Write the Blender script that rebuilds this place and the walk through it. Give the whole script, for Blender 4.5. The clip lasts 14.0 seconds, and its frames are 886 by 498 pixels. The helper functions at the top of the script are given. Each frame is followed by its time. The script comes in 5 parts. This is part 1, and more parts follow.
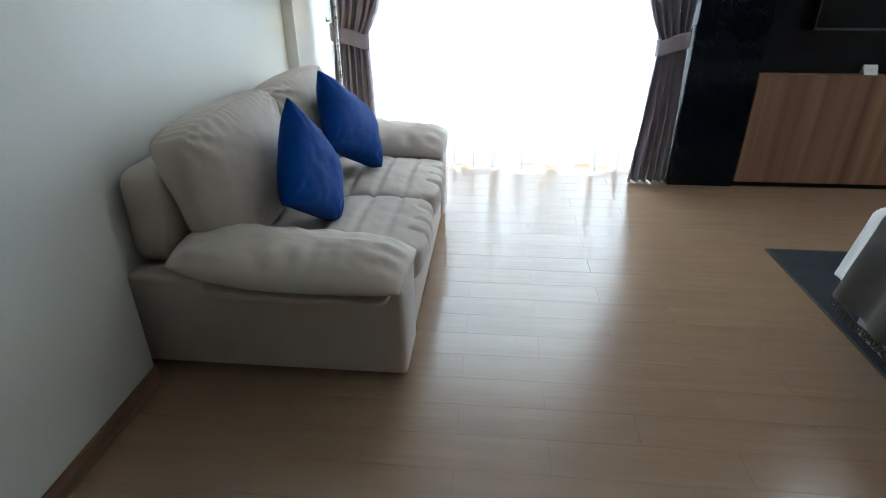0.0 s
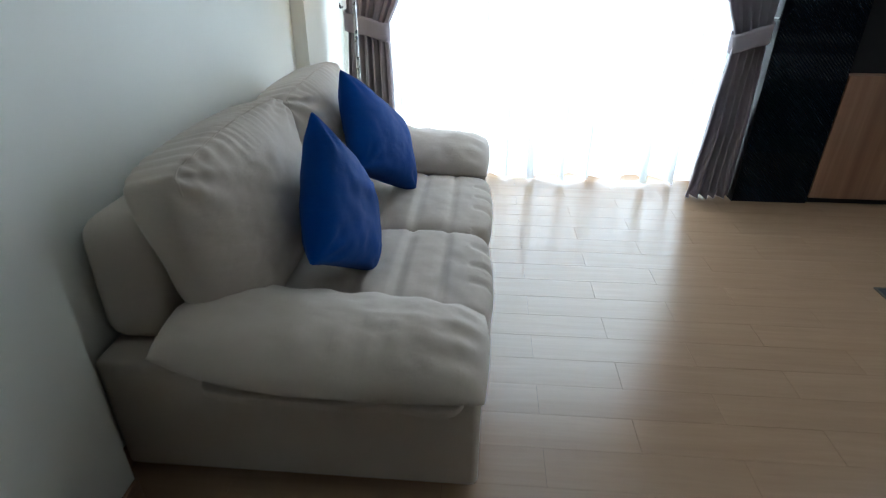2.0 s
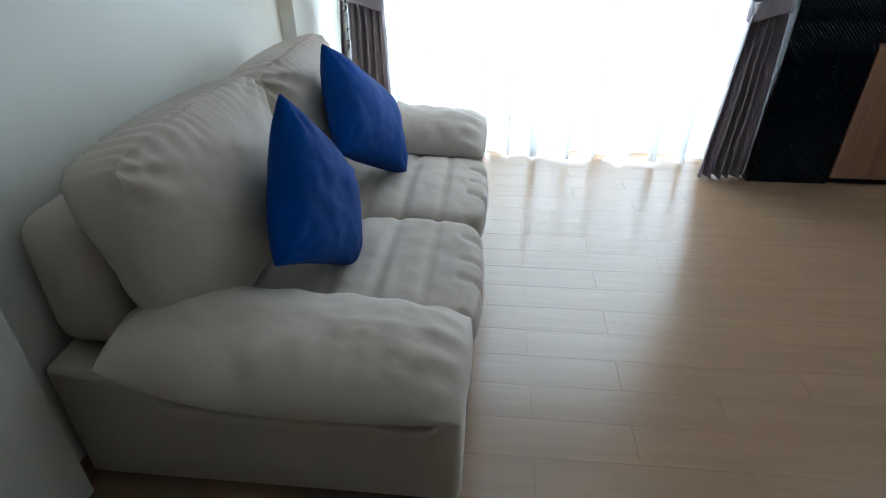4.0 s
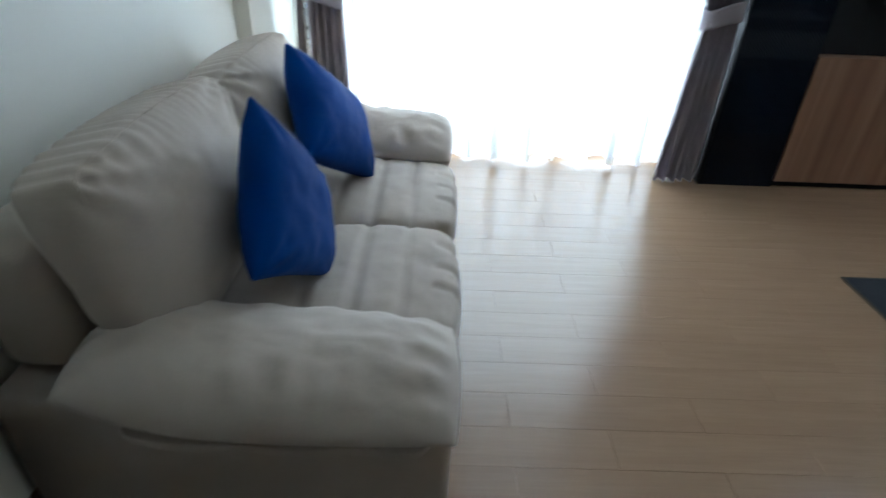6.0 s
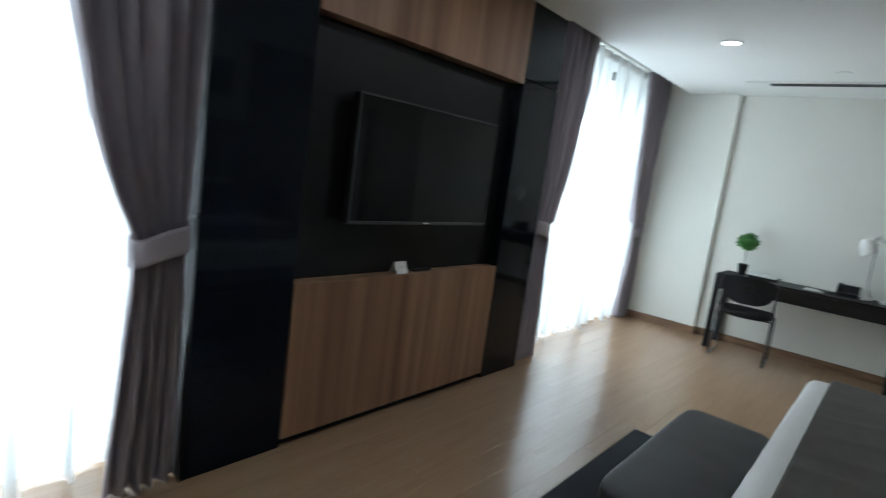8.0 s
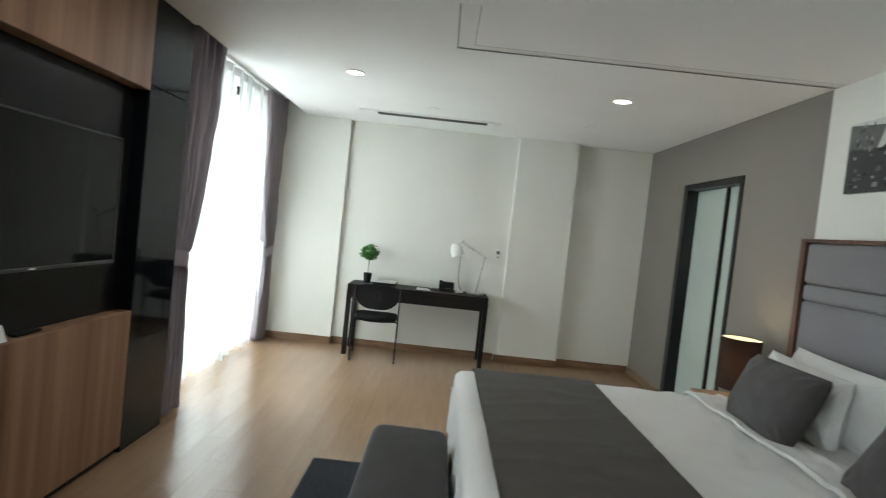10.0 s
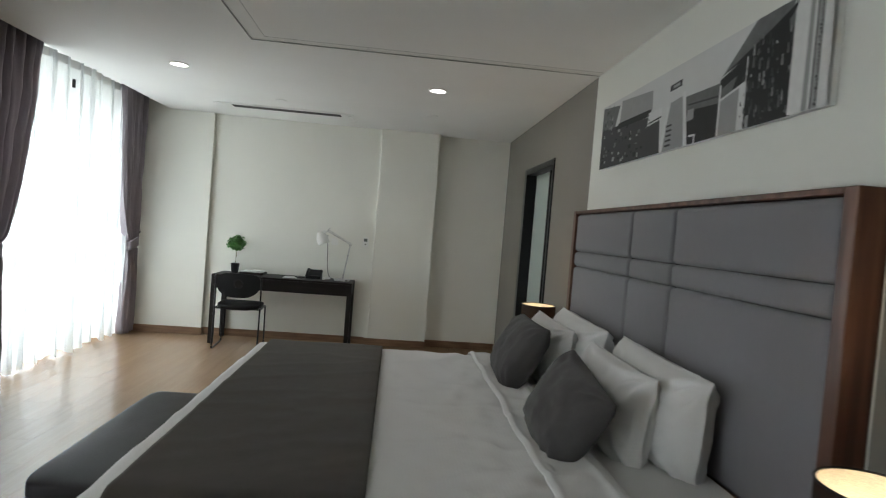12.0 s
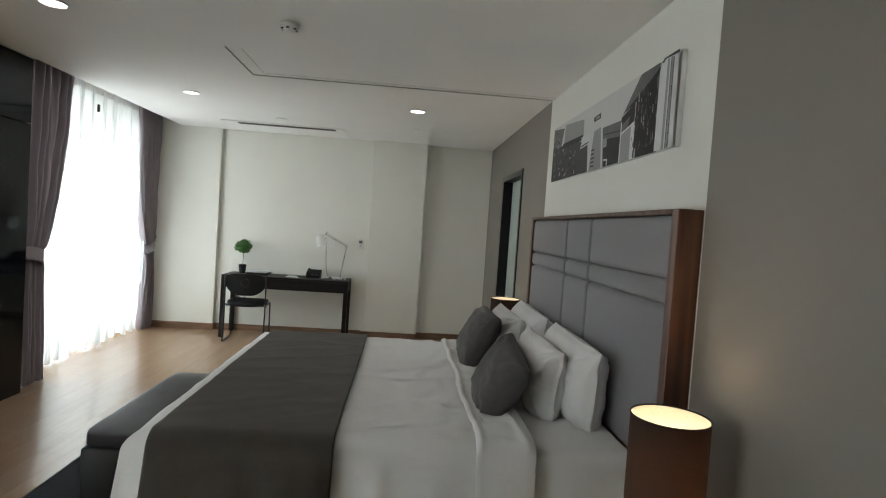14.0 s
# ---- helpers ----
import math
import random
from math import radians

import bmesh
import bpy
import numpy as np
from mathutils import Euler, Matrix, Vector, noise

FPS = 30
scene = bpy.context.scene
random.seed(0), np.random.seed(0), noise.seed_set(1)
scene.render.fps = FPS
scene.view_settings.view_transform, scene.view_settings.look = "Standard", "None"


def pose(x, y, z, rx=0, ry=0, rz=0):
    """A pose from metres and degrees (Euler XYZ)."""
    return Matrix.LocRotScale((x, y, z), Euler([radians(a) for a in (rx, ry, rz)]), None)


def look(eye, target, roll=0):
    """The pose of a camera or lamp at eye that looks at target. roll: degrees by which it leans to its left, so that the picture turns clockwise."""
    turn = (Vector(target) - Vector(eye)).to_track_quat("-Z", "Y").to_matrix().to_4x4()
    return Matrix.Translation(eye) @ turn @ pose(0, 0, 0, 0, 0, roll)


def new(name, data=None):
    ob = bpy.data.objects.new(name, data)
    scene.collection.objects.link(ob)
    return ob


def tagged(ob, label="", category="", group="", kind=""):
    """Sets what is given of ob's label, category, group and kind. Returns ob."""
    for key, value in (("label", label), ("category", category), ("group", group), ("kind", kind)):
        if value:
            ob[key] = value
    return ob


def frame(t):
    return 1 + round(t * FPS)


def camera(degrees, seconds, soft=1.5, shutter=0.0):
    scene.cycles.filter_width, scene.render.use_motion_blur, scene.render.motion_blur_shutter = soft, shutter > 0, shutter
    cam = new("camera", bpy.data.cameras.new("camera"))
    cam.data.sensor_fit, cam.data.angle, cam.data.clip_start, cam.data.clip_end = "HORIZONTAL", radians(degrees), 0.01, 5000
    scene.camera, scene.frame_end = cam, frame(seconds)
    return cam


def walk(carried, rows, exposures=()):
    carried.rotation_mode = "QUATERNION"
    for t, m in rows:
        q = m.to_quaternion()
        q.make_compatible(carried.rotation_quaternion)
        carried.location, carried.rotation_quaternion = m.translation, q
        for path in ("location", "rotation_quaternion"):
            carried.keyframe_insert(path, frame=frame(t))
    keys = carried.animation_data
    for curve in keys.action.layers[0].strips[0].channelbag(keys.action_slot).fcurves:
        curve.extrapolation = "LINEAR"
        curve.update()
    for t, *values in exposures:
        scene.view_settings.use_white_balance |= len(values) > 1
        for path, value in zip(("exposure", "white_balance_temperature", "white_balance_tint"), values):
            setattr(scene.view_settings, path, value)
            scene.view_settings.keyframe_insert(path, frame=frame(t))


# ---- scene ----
cam = camera(77.0, 14.0, soft=1.1, shutter=0.45)
PATH = [
    (0, (0.191, 0.078, 1.535), (0.026, 1.85, 0.623), -0.3),
    (0.5, (0.104, 0.172, 1.516), (-0.047, 1.94, 0.593), -0.0),
    (1, (-0.032, 0.366, 1.5), (-0.178, 2.13, 0.567), 0.2),
    (1.5, (-0.136, 0.501, 1.496), (-0.269, 2.262, 0.558), 0.3),
    (2, (-0.151, 0.691, 1.489), (-0.274, 2.447, 0.539), 0.4),
    (2.5, (-0.059, 0.872, 1.485), (-0.198, 2.608, 0.502), 0.2),
    (5, (-0.163, 0.872, 1.473), (-0.319, 2.56, 0.413), -0.1),
    (5.5, (-0.291, 0.908, 1.471), (-0.411, 2.593, 0.4), 0.7),
    (6, (-0.181, 0.919, 1.48), (-0.148, 2.627, 0.441), 2.6),
    (6.5, (-0.02, 1.194, 1.516), (0.326, 2.988, 0.703), 4.8),
    (7, (0.099, 1.483, 1.508), (0.79, 3.277, 0.959), 5.6),
    (7.5, (0.215, 1.856, 1.532), (1.394, 3.421, 1.133), 7.2),
    (8, (0.47, 2.146, 1.474), (2.003, 3.398, 1.181), 7.7),
    (8.5, (0.572, 2.402, 1.49), (2.344, 3.3, 1.26), 7.9),
    (9, (0.539, 2.66, 1.518), (2.473, 3.149, 1.374), 8.0),
    (9.2, (0.553, 2.717, 1.511), (2.519, 3.066, 1.391), 7.7),
    (11.3, (0.431, 1.86, 1.441), (2.424, 1.709, 1.382), 4.8),
    (11.5, (0.375, 1.738, 1.426), (2.368, 1.581, 1.368), 4.7),
    (12, (0.236, 1.546, 1.45), (2.228, 1.374, 1.387), 4.6),
    (12.5, (0.066, 1.339, 1.447), (2.058, 1.172, 1.377), 4.5),
    (13, (-0.093, 1.257, 1.45), (1.9, 1.107, 1.385), 4.6),
    (13.2, (-0.148, 1.278, 1.468), (1.845, 1.125, 1.399), 4.3),
    (13.5, (-0.289, 1.314, 1.5), (1.704, 1.166, 1.435), 4.3),
    (14, (-0.416, 1.358, 1.529), (1.577, 1.21, 1.454), 3.9),
]
EXPOSURE = [
    (0.0, 0.04, 5620, 8), (1.0, 0.02, 5600, 8), (2.0, -0.15, 5580, 8), (2.5, -0.15, 5570, 8), (5.0, -0.18, 5460, 7), (6.0, -0.16, 5420, 7), (7.0, -0.68, 5450, 7), (7.5, -0.88, 5550, 8), (8.0, -0.3, 5750, 6),
    (8.5, 0.3, 5950, 6), (9.0, 0.36, 6150, 6), (11.5, -0.44, 6400, 10), (14.0, -0.28, 6560, 11),
]
walk(cam, [(t, look(eye, target, roll)) for t, eye, target, roll in PATH], EXPOSURE)

# ---- light ----
world = bpy.data.worlds.new("world")
scene.world = world
world.use_nodes = True
_wn = world.node_tree
_sky = _wn.nodes.new("ShaderNodeTexSky")
_sky.sky_type, _sky.sun_disc = "NISHITA", False
_sky.sun_elevation, _sky.sun_rotation = radians(55), radians(200)
_wn.links.new(_sky.outputs[0], _wn.nodes["Background"].inputs[0])
_wn.nodes["Background"].inputs[1].default_value = 0.12

sun = new("sun", bpy.data.lights.new("sun", "SUN"))
sun.data.energy, sun.data.angle, sun.data.color = 2.0, radians(1.0), (1.0, 0.96, 0.9)
sun.matrix_world = look((2, -6, 9), (3, 0, 0))


def area_lamp(name, x, y, z, sx, sz, watts, color):
    ob = new(name, bpy.data.lights.new(name, "AREA"))
    ob.data.shape, ob.data.size, ob.data.size_y = "RECTANGLE", sx, sz
    ob.data.energy, ob.data.color = watts, color
    ob.matrix_world = look((x, y, z), (x, y - 1, z))
    return ob


SKY_COLOR = (0.93, 0.98, 1.0)
area_lamp("window_skylight", 0.34, 5.06, 1.22, 2.38, 2.34, 132, SKY_COLOR)
area_lamp("window_skylight", 5.6, 5.06, 1.22, 2.8, 2.34, 133, SKY_COLOR)


def point_lamp(name, place, watts, color, radius=0.03):
    ob = new(name, bpy.data.lights.new(name, "POINT"))
    ob.data.energy, ob.data.color, ob.data.shadow_soft_size = watts, color, radius
    ob.location = place
    return ob


def disc_lamp(name, x, y, z, radius, watts, color):
    ob = new(name, bpy.data.lights.new(name, "AREA"))
    ob.data.shape, ob.data.size, ob.data.energy, ob.data.color = "DISK", radius * 2, watts, color
    ob.location = (x, y, z)
    return ob


for _x, _y in ((4.915, 3.375), (4.924, 1.288), (2.845, 3.35)):
    disc_lamp("downlight_lamp", _x, _y, 2.612, 0.06, 5.0, (1.0, 0.98, 0.95))

# ---- materials ----
class Mat:
    """A node material under construction."""

    def __init__(self, name, color=(0.5, 0.5, 0.5), rough=0.5, metal=0.0):
        self.m = bpy.data.materials.new(name)
        self.m.use_nodes = True
        self.t = self.m.node_tree
        self.b = self.t.nodes["Principled BSDF"]
        self.b.inputs["Base Color"].default_value = (*color, 1)
        self.b.inputs["Roughness"].default_value = rough
        self.b.inputs["Metallic"].default_value = metal
        self.coord = self.node("ShaderNodeTexCoord").outputs["Object"]

    def node(self, kind, **values):
        n = self.t.nodes.new(kind)
        for k, v in values.items():
            n.inputs[k].default_value = v
        return n

    def link(self, a, b):
        self.t.links.new(a, b)

    def mapped(self, scale):
        n = self.node("ShaderNodeMapping")
        n.inputs["Scale"].default_value = scale
        self.link(self.coord, n.inputs["Vector"])
        return n.outputs[0]

    def noise(self, scale, stretch=(1, 1, 1), detail=4.0, rough=0.55):
        n = self.node("ShaderNodeTexNoise", Scale=scale, Detail=detail, Roughness=rough)
        self.link(self.mapped(stretch), n.inputs["Vector"])
        return n.outputs["Fac"]

    def ramp(self, fac, stops):
        n = self.node("ShaderNodeValToRGB")
        e = n.color_ramp.elements
        while len(e) < len(stops):
            e.new(0.5)
        for el, (p, c) in zip(e, stops):
            el.position, el.color = p, (*c, 1)
        self.link(fac, n.inputs[0])
        return n.outputs[0]

    def mix(self, fac, a, b, mode="MIX"):
        n = self.node("ShaderNodeMix")
        n.data_type, n.blend_type = "RGBA", mode
        for v, i in ((fac, 0), (a, 6), (b, 7)):
            if hasattr(v, "links"):
                self.link(v, n.inputs[i])
            else:
                n.inputs[i].default_value = v if i == 0 else (*v, 1)
        return n.outputs[2]

    def math(self, op, a, b=0.0):
        n = self.node("ShaderNodeMath")
        n.operation = op
        for v, i in ((a, 0), (b, 1)):
            if hasattr(v, "links"):
                self.link(v, n.inputs[i])
            else:
                n.inputs[i].default_value = v
        return n.outputs[0]

    def color(self, c):
        self.link(c, self.b.inputs["Base Color"])
        return self

    def rough(self, fac, lo, hi):
        n = self.node("ShaderNodeMapRange")
        n.inputs["To Min"].default_value, n.inputs["To Max"].default_value = lo, hi
        self.link(fac, n.inputs["Value"])
        self.link(n.outputs[0], self.b.inputs["Roughness"])
        return self

    def bump(self, fac, strength, distance=0.002):
        n = self.node("ShaderNodeBump", Strength=strength, Distance=distance)
        self.link(fac, n.inputs["Height"])
        old = self.b.inputs["Normal"].links
        if old:
            self.link(old[0].from_socket, n.inputs["Normal"])
        self.link(n.outputs[0], self.b.inputs["Normal"])
        return self


def scaled(c, k):
    return tuple(min(1.0, v * k) for v in c)


def paint(name, c, rough=0.6, grain=0.15):
    m = Mat(name, c, rough)
    m.color(m.mix(m.noise(1.3, detail=3), scaled(c, 0.95), scaled(c, 1.04)))
    m.bump(m.noise(220, detail=2), grain, 0.0006)
    m.bump(m.noise(6, detail=2), 0.08, 0.004)
    return m.m


def cloth(name, c, weave=900, rough=0.9, bump=0.5, var=0.14, sheen=0.2, patch=7, relief=0.12):
    m = Mat(name, c, rough)
    a = m.mix(m.noise(patch, detail=3), scaled(c, 1 - var), scaled(c, 1 + var))
    m.color(m.mix(m.noise(weave, detail=1), scaled(c, 0.72), a))
    m.bump(m.noise(weave, detail=1), bump, 0.0008)
    m.bump(m.noise(28, detail=3), 0.25, 0.003)
    m.bump(m.noise(9, (1, 1, 2.2), detail=4), relief, 0.012)
    m.b.inputs["Sheen Weight"].default_value = sheen
    m.b.inputs["Sheen Roughness"].default_value = 0.5
    return m.m


def plain(name, c, rough=0.5, metal=0.0, var=0.1, patch=40):
    m = Mat(name, c, rough, metal)
    f = m.noise(patch, detail=4)
    m.color(m.mix(f, scaled(c, 1 - var), scaled(c, 1 + var)))
    m.rough(f, max(0.02, rough - 0.06), min(1, rough + 0.06))
    return m.m


def timber(name, dark, mid, light, stretch, rough=0.45, bands=9.0, coat=0.0):
    """Wood with its grain along the axis whose stretch is smallest."""
    m = Mat(name, mid, rough)
    broad = m.noise(bands, stretch, detail=2, rough=0.4)
    fine = m.noise(bands * 7, stretch, detail=5, rough=0.65)
    base = m.ramp(broad, [(0.3, dark), (0.5, mid), (0.68, light)])
    m.color(m.mix(m.math("MULTIPLY", fine, 0.55), base, scaled(dark, 0.75)))
    m.rough(fine, rough - 0.08, rough + 0.1)
    m.bump(fine, 0.2, 0.0008)
    m.b.inputs["Coat Weight"].default_value = coat
    return m.m


def floor_wood(name):
    m = Mat(name, (0.3, 0.2, 0.12), 0.33)
    info = m.node("ShaderNodeObjectInfo").outputs["Random"]
    shift = m.node("ShaderNodeVectorMath")
    shift.operation = "ADD"
    m.link(m.mapped((0.16, 2.4, 1)), shift.inputs[0])
    comb = m.node("ShaderNodeCombineXYZ")
    m.link(m.math("MULTIPLY", info, 40.0), comb.inputs[0])
    m.link(m.math("MULTIPLY", info, 17.0), comb.inputs[2])
    m.link(comb.outputs[0], shift.inputs[1])

    def tex(scale, detail, distortion=0.0):
        n = m.node("ShaderNodeTexNoise", Scale=scale, Detail=detail, Roughness=0.6, Distortion=distortion)
        m.link(shift.outputs[0], n.inputs["Vector"])
        return n.outputs["Fac"]

    grain, fine = tex(9.0, 4.0, 0.6), tex(42.0, 4.0)
    base = m.ramp(grain, [(0.28, FLOOR_DARK), (0.5, FLOOR_MID), (0.72, FLOOR_LIGHT)])
    base = m.mix(m.math("MULTIPLY", fine, 0.3), base, FLOOR_PORE)
    tone = m.ramp(info, [(0.0, (0.98, 0.98, 0.98)), (1.0, (1.02, 1.02, 1.015))])
    m.color(m.mix(1.0, base, tone, "MULTIPLY"))
    m.rough(fine, 0.18, 0.28)
    m.b.inputs["Specular IOR Level"].default_value = 0.8
    m.bump(fine, 0.06, 0.0006)
    return m.m


FLOOR_DARK, FLOOR_MID, FLOOR_LIGHT, FLOOR_PORE = (0.325, 0.212, 0.127), (0.35, 0.232, 0.14), (0.375, 0.252, 0.155), (0.2, 0.122, 0.07)


def emitter(name, c, strength):
    m = bpy.data.materials.new(name)
    m.use_nodes = True
    b = m.node_tree.nodes["Principled BSDF"]
    b.inputs["Base Color"].default_value = (*c, 1)
    b.inputs["Emission Color"].default_value = (*c, 1)
    b.inputs["Emission Strength"].default_value = strength
    return m


def sheer_cloth(name, c, see):
    m = bpy.data.materials.new(name)
    m.use_nodes = True
    t = m.node_tree
    t.nodes.remove(t.nodes["Principled BSDF"])
    out = t.nodes["Material Output"]
    d, tl, tr = (t.nodes.new("ShaderNodeBsdf" + k) for k in ("Diffuse", "Translucent", "Transparent"))
    d.inputs[0].default_value = tl.inputs[0].default_value = (*c, 1)
    half, mix = t.nodes.new("ShaderNodeMixShader"), t.nodes.new("ShaderNodeMixShader")
    half.inputs[0].default_value = 0.6
    co, mp, nz = (t.nodes.new(k) for k in ("ShaderNodeTexCoord", "ShaderNodeMapping", "ShaderNodeTexNoise"))
    mp.inputs["Scale"].default_value = (60, 60, 3)
    nz.inputs["Scale"].default_value = 3.0
    mr = t.nodes.new("ShaderNodeMapRange")
    mr.inputs["To Min"].default_value, mr.inputs["To Max"].default_value = see - 0.08, see + 0.08
    for a, b in ((co.outputs["Object"], mp.inputs[0]), (mp.outputs[0], nz.inputs["Vector"]), (nz.outputs["Fac"], mr.inputs["Value"]),
                 (mr.outputs[0], mix.inputs[0]), (d.outputs[0], half.inputs[1]), (tl.outputs[0], half.inputs[2]),
                 (half.outputs[0], mix.inputs[1]), (tr.outputs[0], mix.inputs[2]), (mix.outputs[0], out.inputs[0])):
        t.links.new(a, b)
    return m


def lamp_fabric(name, c, through_light):
    """Lampshade cloth that lets some of the bulb's light through."""
    m = Mat(name, c, 0.85)
    f = m.mix(0.5, m.noise(170, (1, 1, 6), detail=2), m.noise(60, (1, 1, 12), detail=3))
    m.color(m.mix(f, scaled(c, 0.6), scaled(c, 1.3)))
    m.bump(f, 0.4, 0.001)
    m.b.inputs["Transmission Weight"].default_value = 0.0
    tl, mix = m.t.nodes.new("ShaderNodeBsdfTranslucent"), m.t.nodes.new("ShaderNodeMixShader")
    m.link(m.mix(m.ramp(f, [(0.36, (0, 0, 0)), (0.64, (1, 1, 1))]), scaled(through_light, 0.35), through_light), tl.inputs[0])
    mix.inputs[0].default_value = 0.4
    m.link(m.b.outputs[0], mix.inputs[1])
    m.link(tl.outputs[0], mix.inputs[2])
    m.link(mix.outputs[0], m.t.nodes["Material Output"].inputs[0])
    return m.m


def black_gloss(name, c, rough, ribs=0.0, gloss=0.5):
    m = Mat(name, c, rough)
    m.color(m.mix(m.noise(3, detail=2), scaled(c, 0.9), scaled(c, 1.1)))
    m.bump(m.noise(2.2, detail=1), 0.03, 0.002)
    if ribs:
        wv = m.node("ShaderNodeTexWave", Scale=ribs, Distortion=0.0)
        wv.wave_type, wv.bands_direction = "BANDS", "DIAGONAL"
        m.link(m.coord, wv.inputs["Vector"])
        m.link(m.ramp(wv.outputs["Fac"], [(0.35, (0.0, 0.0, 0.0)), (0.65, (gloss, gloss, gloss))]), m.b.inputs["Specular IOR Level"])
    else:
        m.b.inputs["Specular IOR Level"].default_value = gloss
    return m.m


M_WALL = paint("cream_wall_paint", (0.78, 0.775, 0.71))
M_WHITE_WALL = paint("white_wall_paint", (0.7, 0.7, 0.645))
M_TAUPE = paint("taupe_wall_paint", (0.2, 0.182, 0.157))
M_CEIL = paint("ceiling_paint", (0.83, 0.83, 0.81), 0.75)
M_GROOVE_SHADE = plain("groove_shade_line", (0.3, 0.3, 0.29), 0.6)
M_CEIL_SHADOW = plain("shadow_gap", (0.05, 0.05, 0.05), 0.8)
M_FLOOR = floor_wood("oak_laminate")
M_JOINT = plain("plank_joint", (0.17, 0.11, 0.065), 0.7)
M_BASE = timber("brown_skirting", (0.16, 0.085, 0.045), (0.24, 0.135, 0.075), (0.3, 0.18, 0.1), (0.3, 0.3, 3), 0.4, 12)
M_VENEER = timber("walnut_veneer", (0.18, 0.088, 0.046), (0.32, 0.172, 0.094), (0.44, 0.262, 0.154), (1.0, 1.0, 0.03), 0.5, 9.5)
M_WALNUT = timber("walnut_frame", (0.06, 0.022, 0.012), (0.115, 0.045, 0.025), (0.18, 0.08, 0.045), (2.2, 2.2, 0.12), 0.4, 14, 0.15)
M_STAND = timber("oak_nightstand", (0.27, 0.15, 0.075), (0.36, 0.21, 0.11), (0.45, 0.28, 0.16), (0.15, 2, 2), 0.45, 12)
M_BLACK_GLASS = black_gloss("black_gloss_panel", (0.007, 0.009, 0.012), 0.06, 0, 0.24)
M_BLACK_RIB = black_gloss("black_ribbed_glass", (0.006, 0.009, 0.015), 0.05, 30, 0.36)
M_BLACK_PANEL = black_gloss("black_lacquer", (0.0105, 0.0105, 0.0115), 0.3, 0, 0.2)
M_SCREEN = black_gloss("tv_screen", (0.008, 0.0085, 0.009), 0.05, 0, 0.28)
M_BLACK = plain("black_plastic", (0.008, 0.008, 0.009), 0.55)
M_TRIM_GREY = plain("tv_bezel_grey", (0.072, 0.072, 0.074), 0.35, 0.6)
M_METAL_BLACK = plain("black_metal", (0.02, 0.02, 0.022), 0.35, 0.5)
M_ALU = plain("dark_aluminium", (0.06, 0.065, 0.07), 0.4, 0.7)
M_CHROME = plain("brushed_steel", (0.55, 0.55, 0.54), 0.28, 1.0)
M_WHITE_PLASTIC = plain("white_plastic", (0.78, 0.78, 0.75), 0.4, 0, 0.03)
M_DESK = timber("black_brown_oak", (0.008, 0.006, 0.0055), (0.012, 0.009, 0.008), (0.02, 0.015, 0.013), (2, 0.2, 2), 0.5, 14)
M_SOFA = cloth("beige_microfibre", (0.63, 0.542, 0.455), 700, 0.92, 0.35, 0.1, 0.25, 5, 0.3)
M_SEAM = plain("sofa_piping", (0.56, 0.485, 0.405), 0.9)
M_BLUE = cloth("royal_blue_velvet", (0.0015, 0.05, 0.265), 600, 0.8, 0.2, 0.25, 0.05, 6, 0.3)
M_DRAPE = cloth("mauve_grey_curtain", (0.42, 0.375, 0.41), 1100, 0.85, 0.3, 0.12, 0.2, 9)
_tl, _mx = M_DRAPE.node_tree.nodes.new("ShaderNodeBsdfTranslucent"), M_DRAPE.node_tree.nodes.new("ShaderNodeMixShader")
_tl.inputs[0].default_value, _mx.inputs[0].default_value = (0.48, 0.42, 0.46, 1), 0.17
for _a, _b in ((M_DRAPE.node_tree.nodes["Principled BSDF"].outputs[0], _mx.inputs[1]), (_tl.outputs[0], _mx.inputs[2]),
               (_mx.outputs[0], M_DRAPE.node_tree.nodes["Material Output"].inputs[0])):
    M_DRAPE.node_tree.links.new(_a, _b)
M_BLUE.node_tree.nodes["Principled BSDF"].inputs["Specular IOR Level"].default_value = 0.08
M_SHEER = sheer_cloth("white_voile", (0.92, 0.94, 0.94), 0.16)
M_SHEET = cloth("white_cotton", (0.86, 0.855, 0.84), 1500, 0.85, 0.15, 0.03, 0.1, 4, 0.25)
M_DUVET = cloth("striped_white_cotton", (0.86, 0.855, 0.84), 1500, 0.85, 0.15, 0.03, 0.1, 4, 0.25)
_wv, _bp = M_DUVET.node_tree.nodes.new("ShaderNodeTexWave"), M_DUVET.node_tree.nodes.new("ShaderNodeBump")
_wv.bands_direction, _wv.inputs["Scale"].default_value = "Y", 22.0
_bp.inputs["Strength"].default_value, _bp.inputs["Distance"].default_value = 0.07, 0.002
_pb = M_DUVET.node_tree.nodes["Principled BSDF"].inputs["Normal"]
for _a, _b in ((M_DUVET.node_tree.nodes["Texture Coordinate"].outputs["Object"], _wv.inputs["Vector"]), (_wv.outputs["Fac"], _bp.inputs["Height"]),
               (_pb.links[0].from_socket, _bp.inputs["Normal"]), (_bp.outputs[0], _pb)):
    M_DUVET.node_tree.links.new(_a, _b)
M_RUNNER = cloth("charcoal_runner", (0.062, 0.05, 0.039), 260, 0.95, 0.9, 0.3, 0.1, 14)
for _m in (M_DESK, M_BLACK):
    _m.node_tree.nodes["Principled BSDF"].inputs["Specular IOR Level"].default_value = 0.25
M_GREY_CUSHION = cloth("charcoal_wool", (0.085, 0.078, 0.078), 300, 0.95, 0.8, 0.25, 0.1, 18)
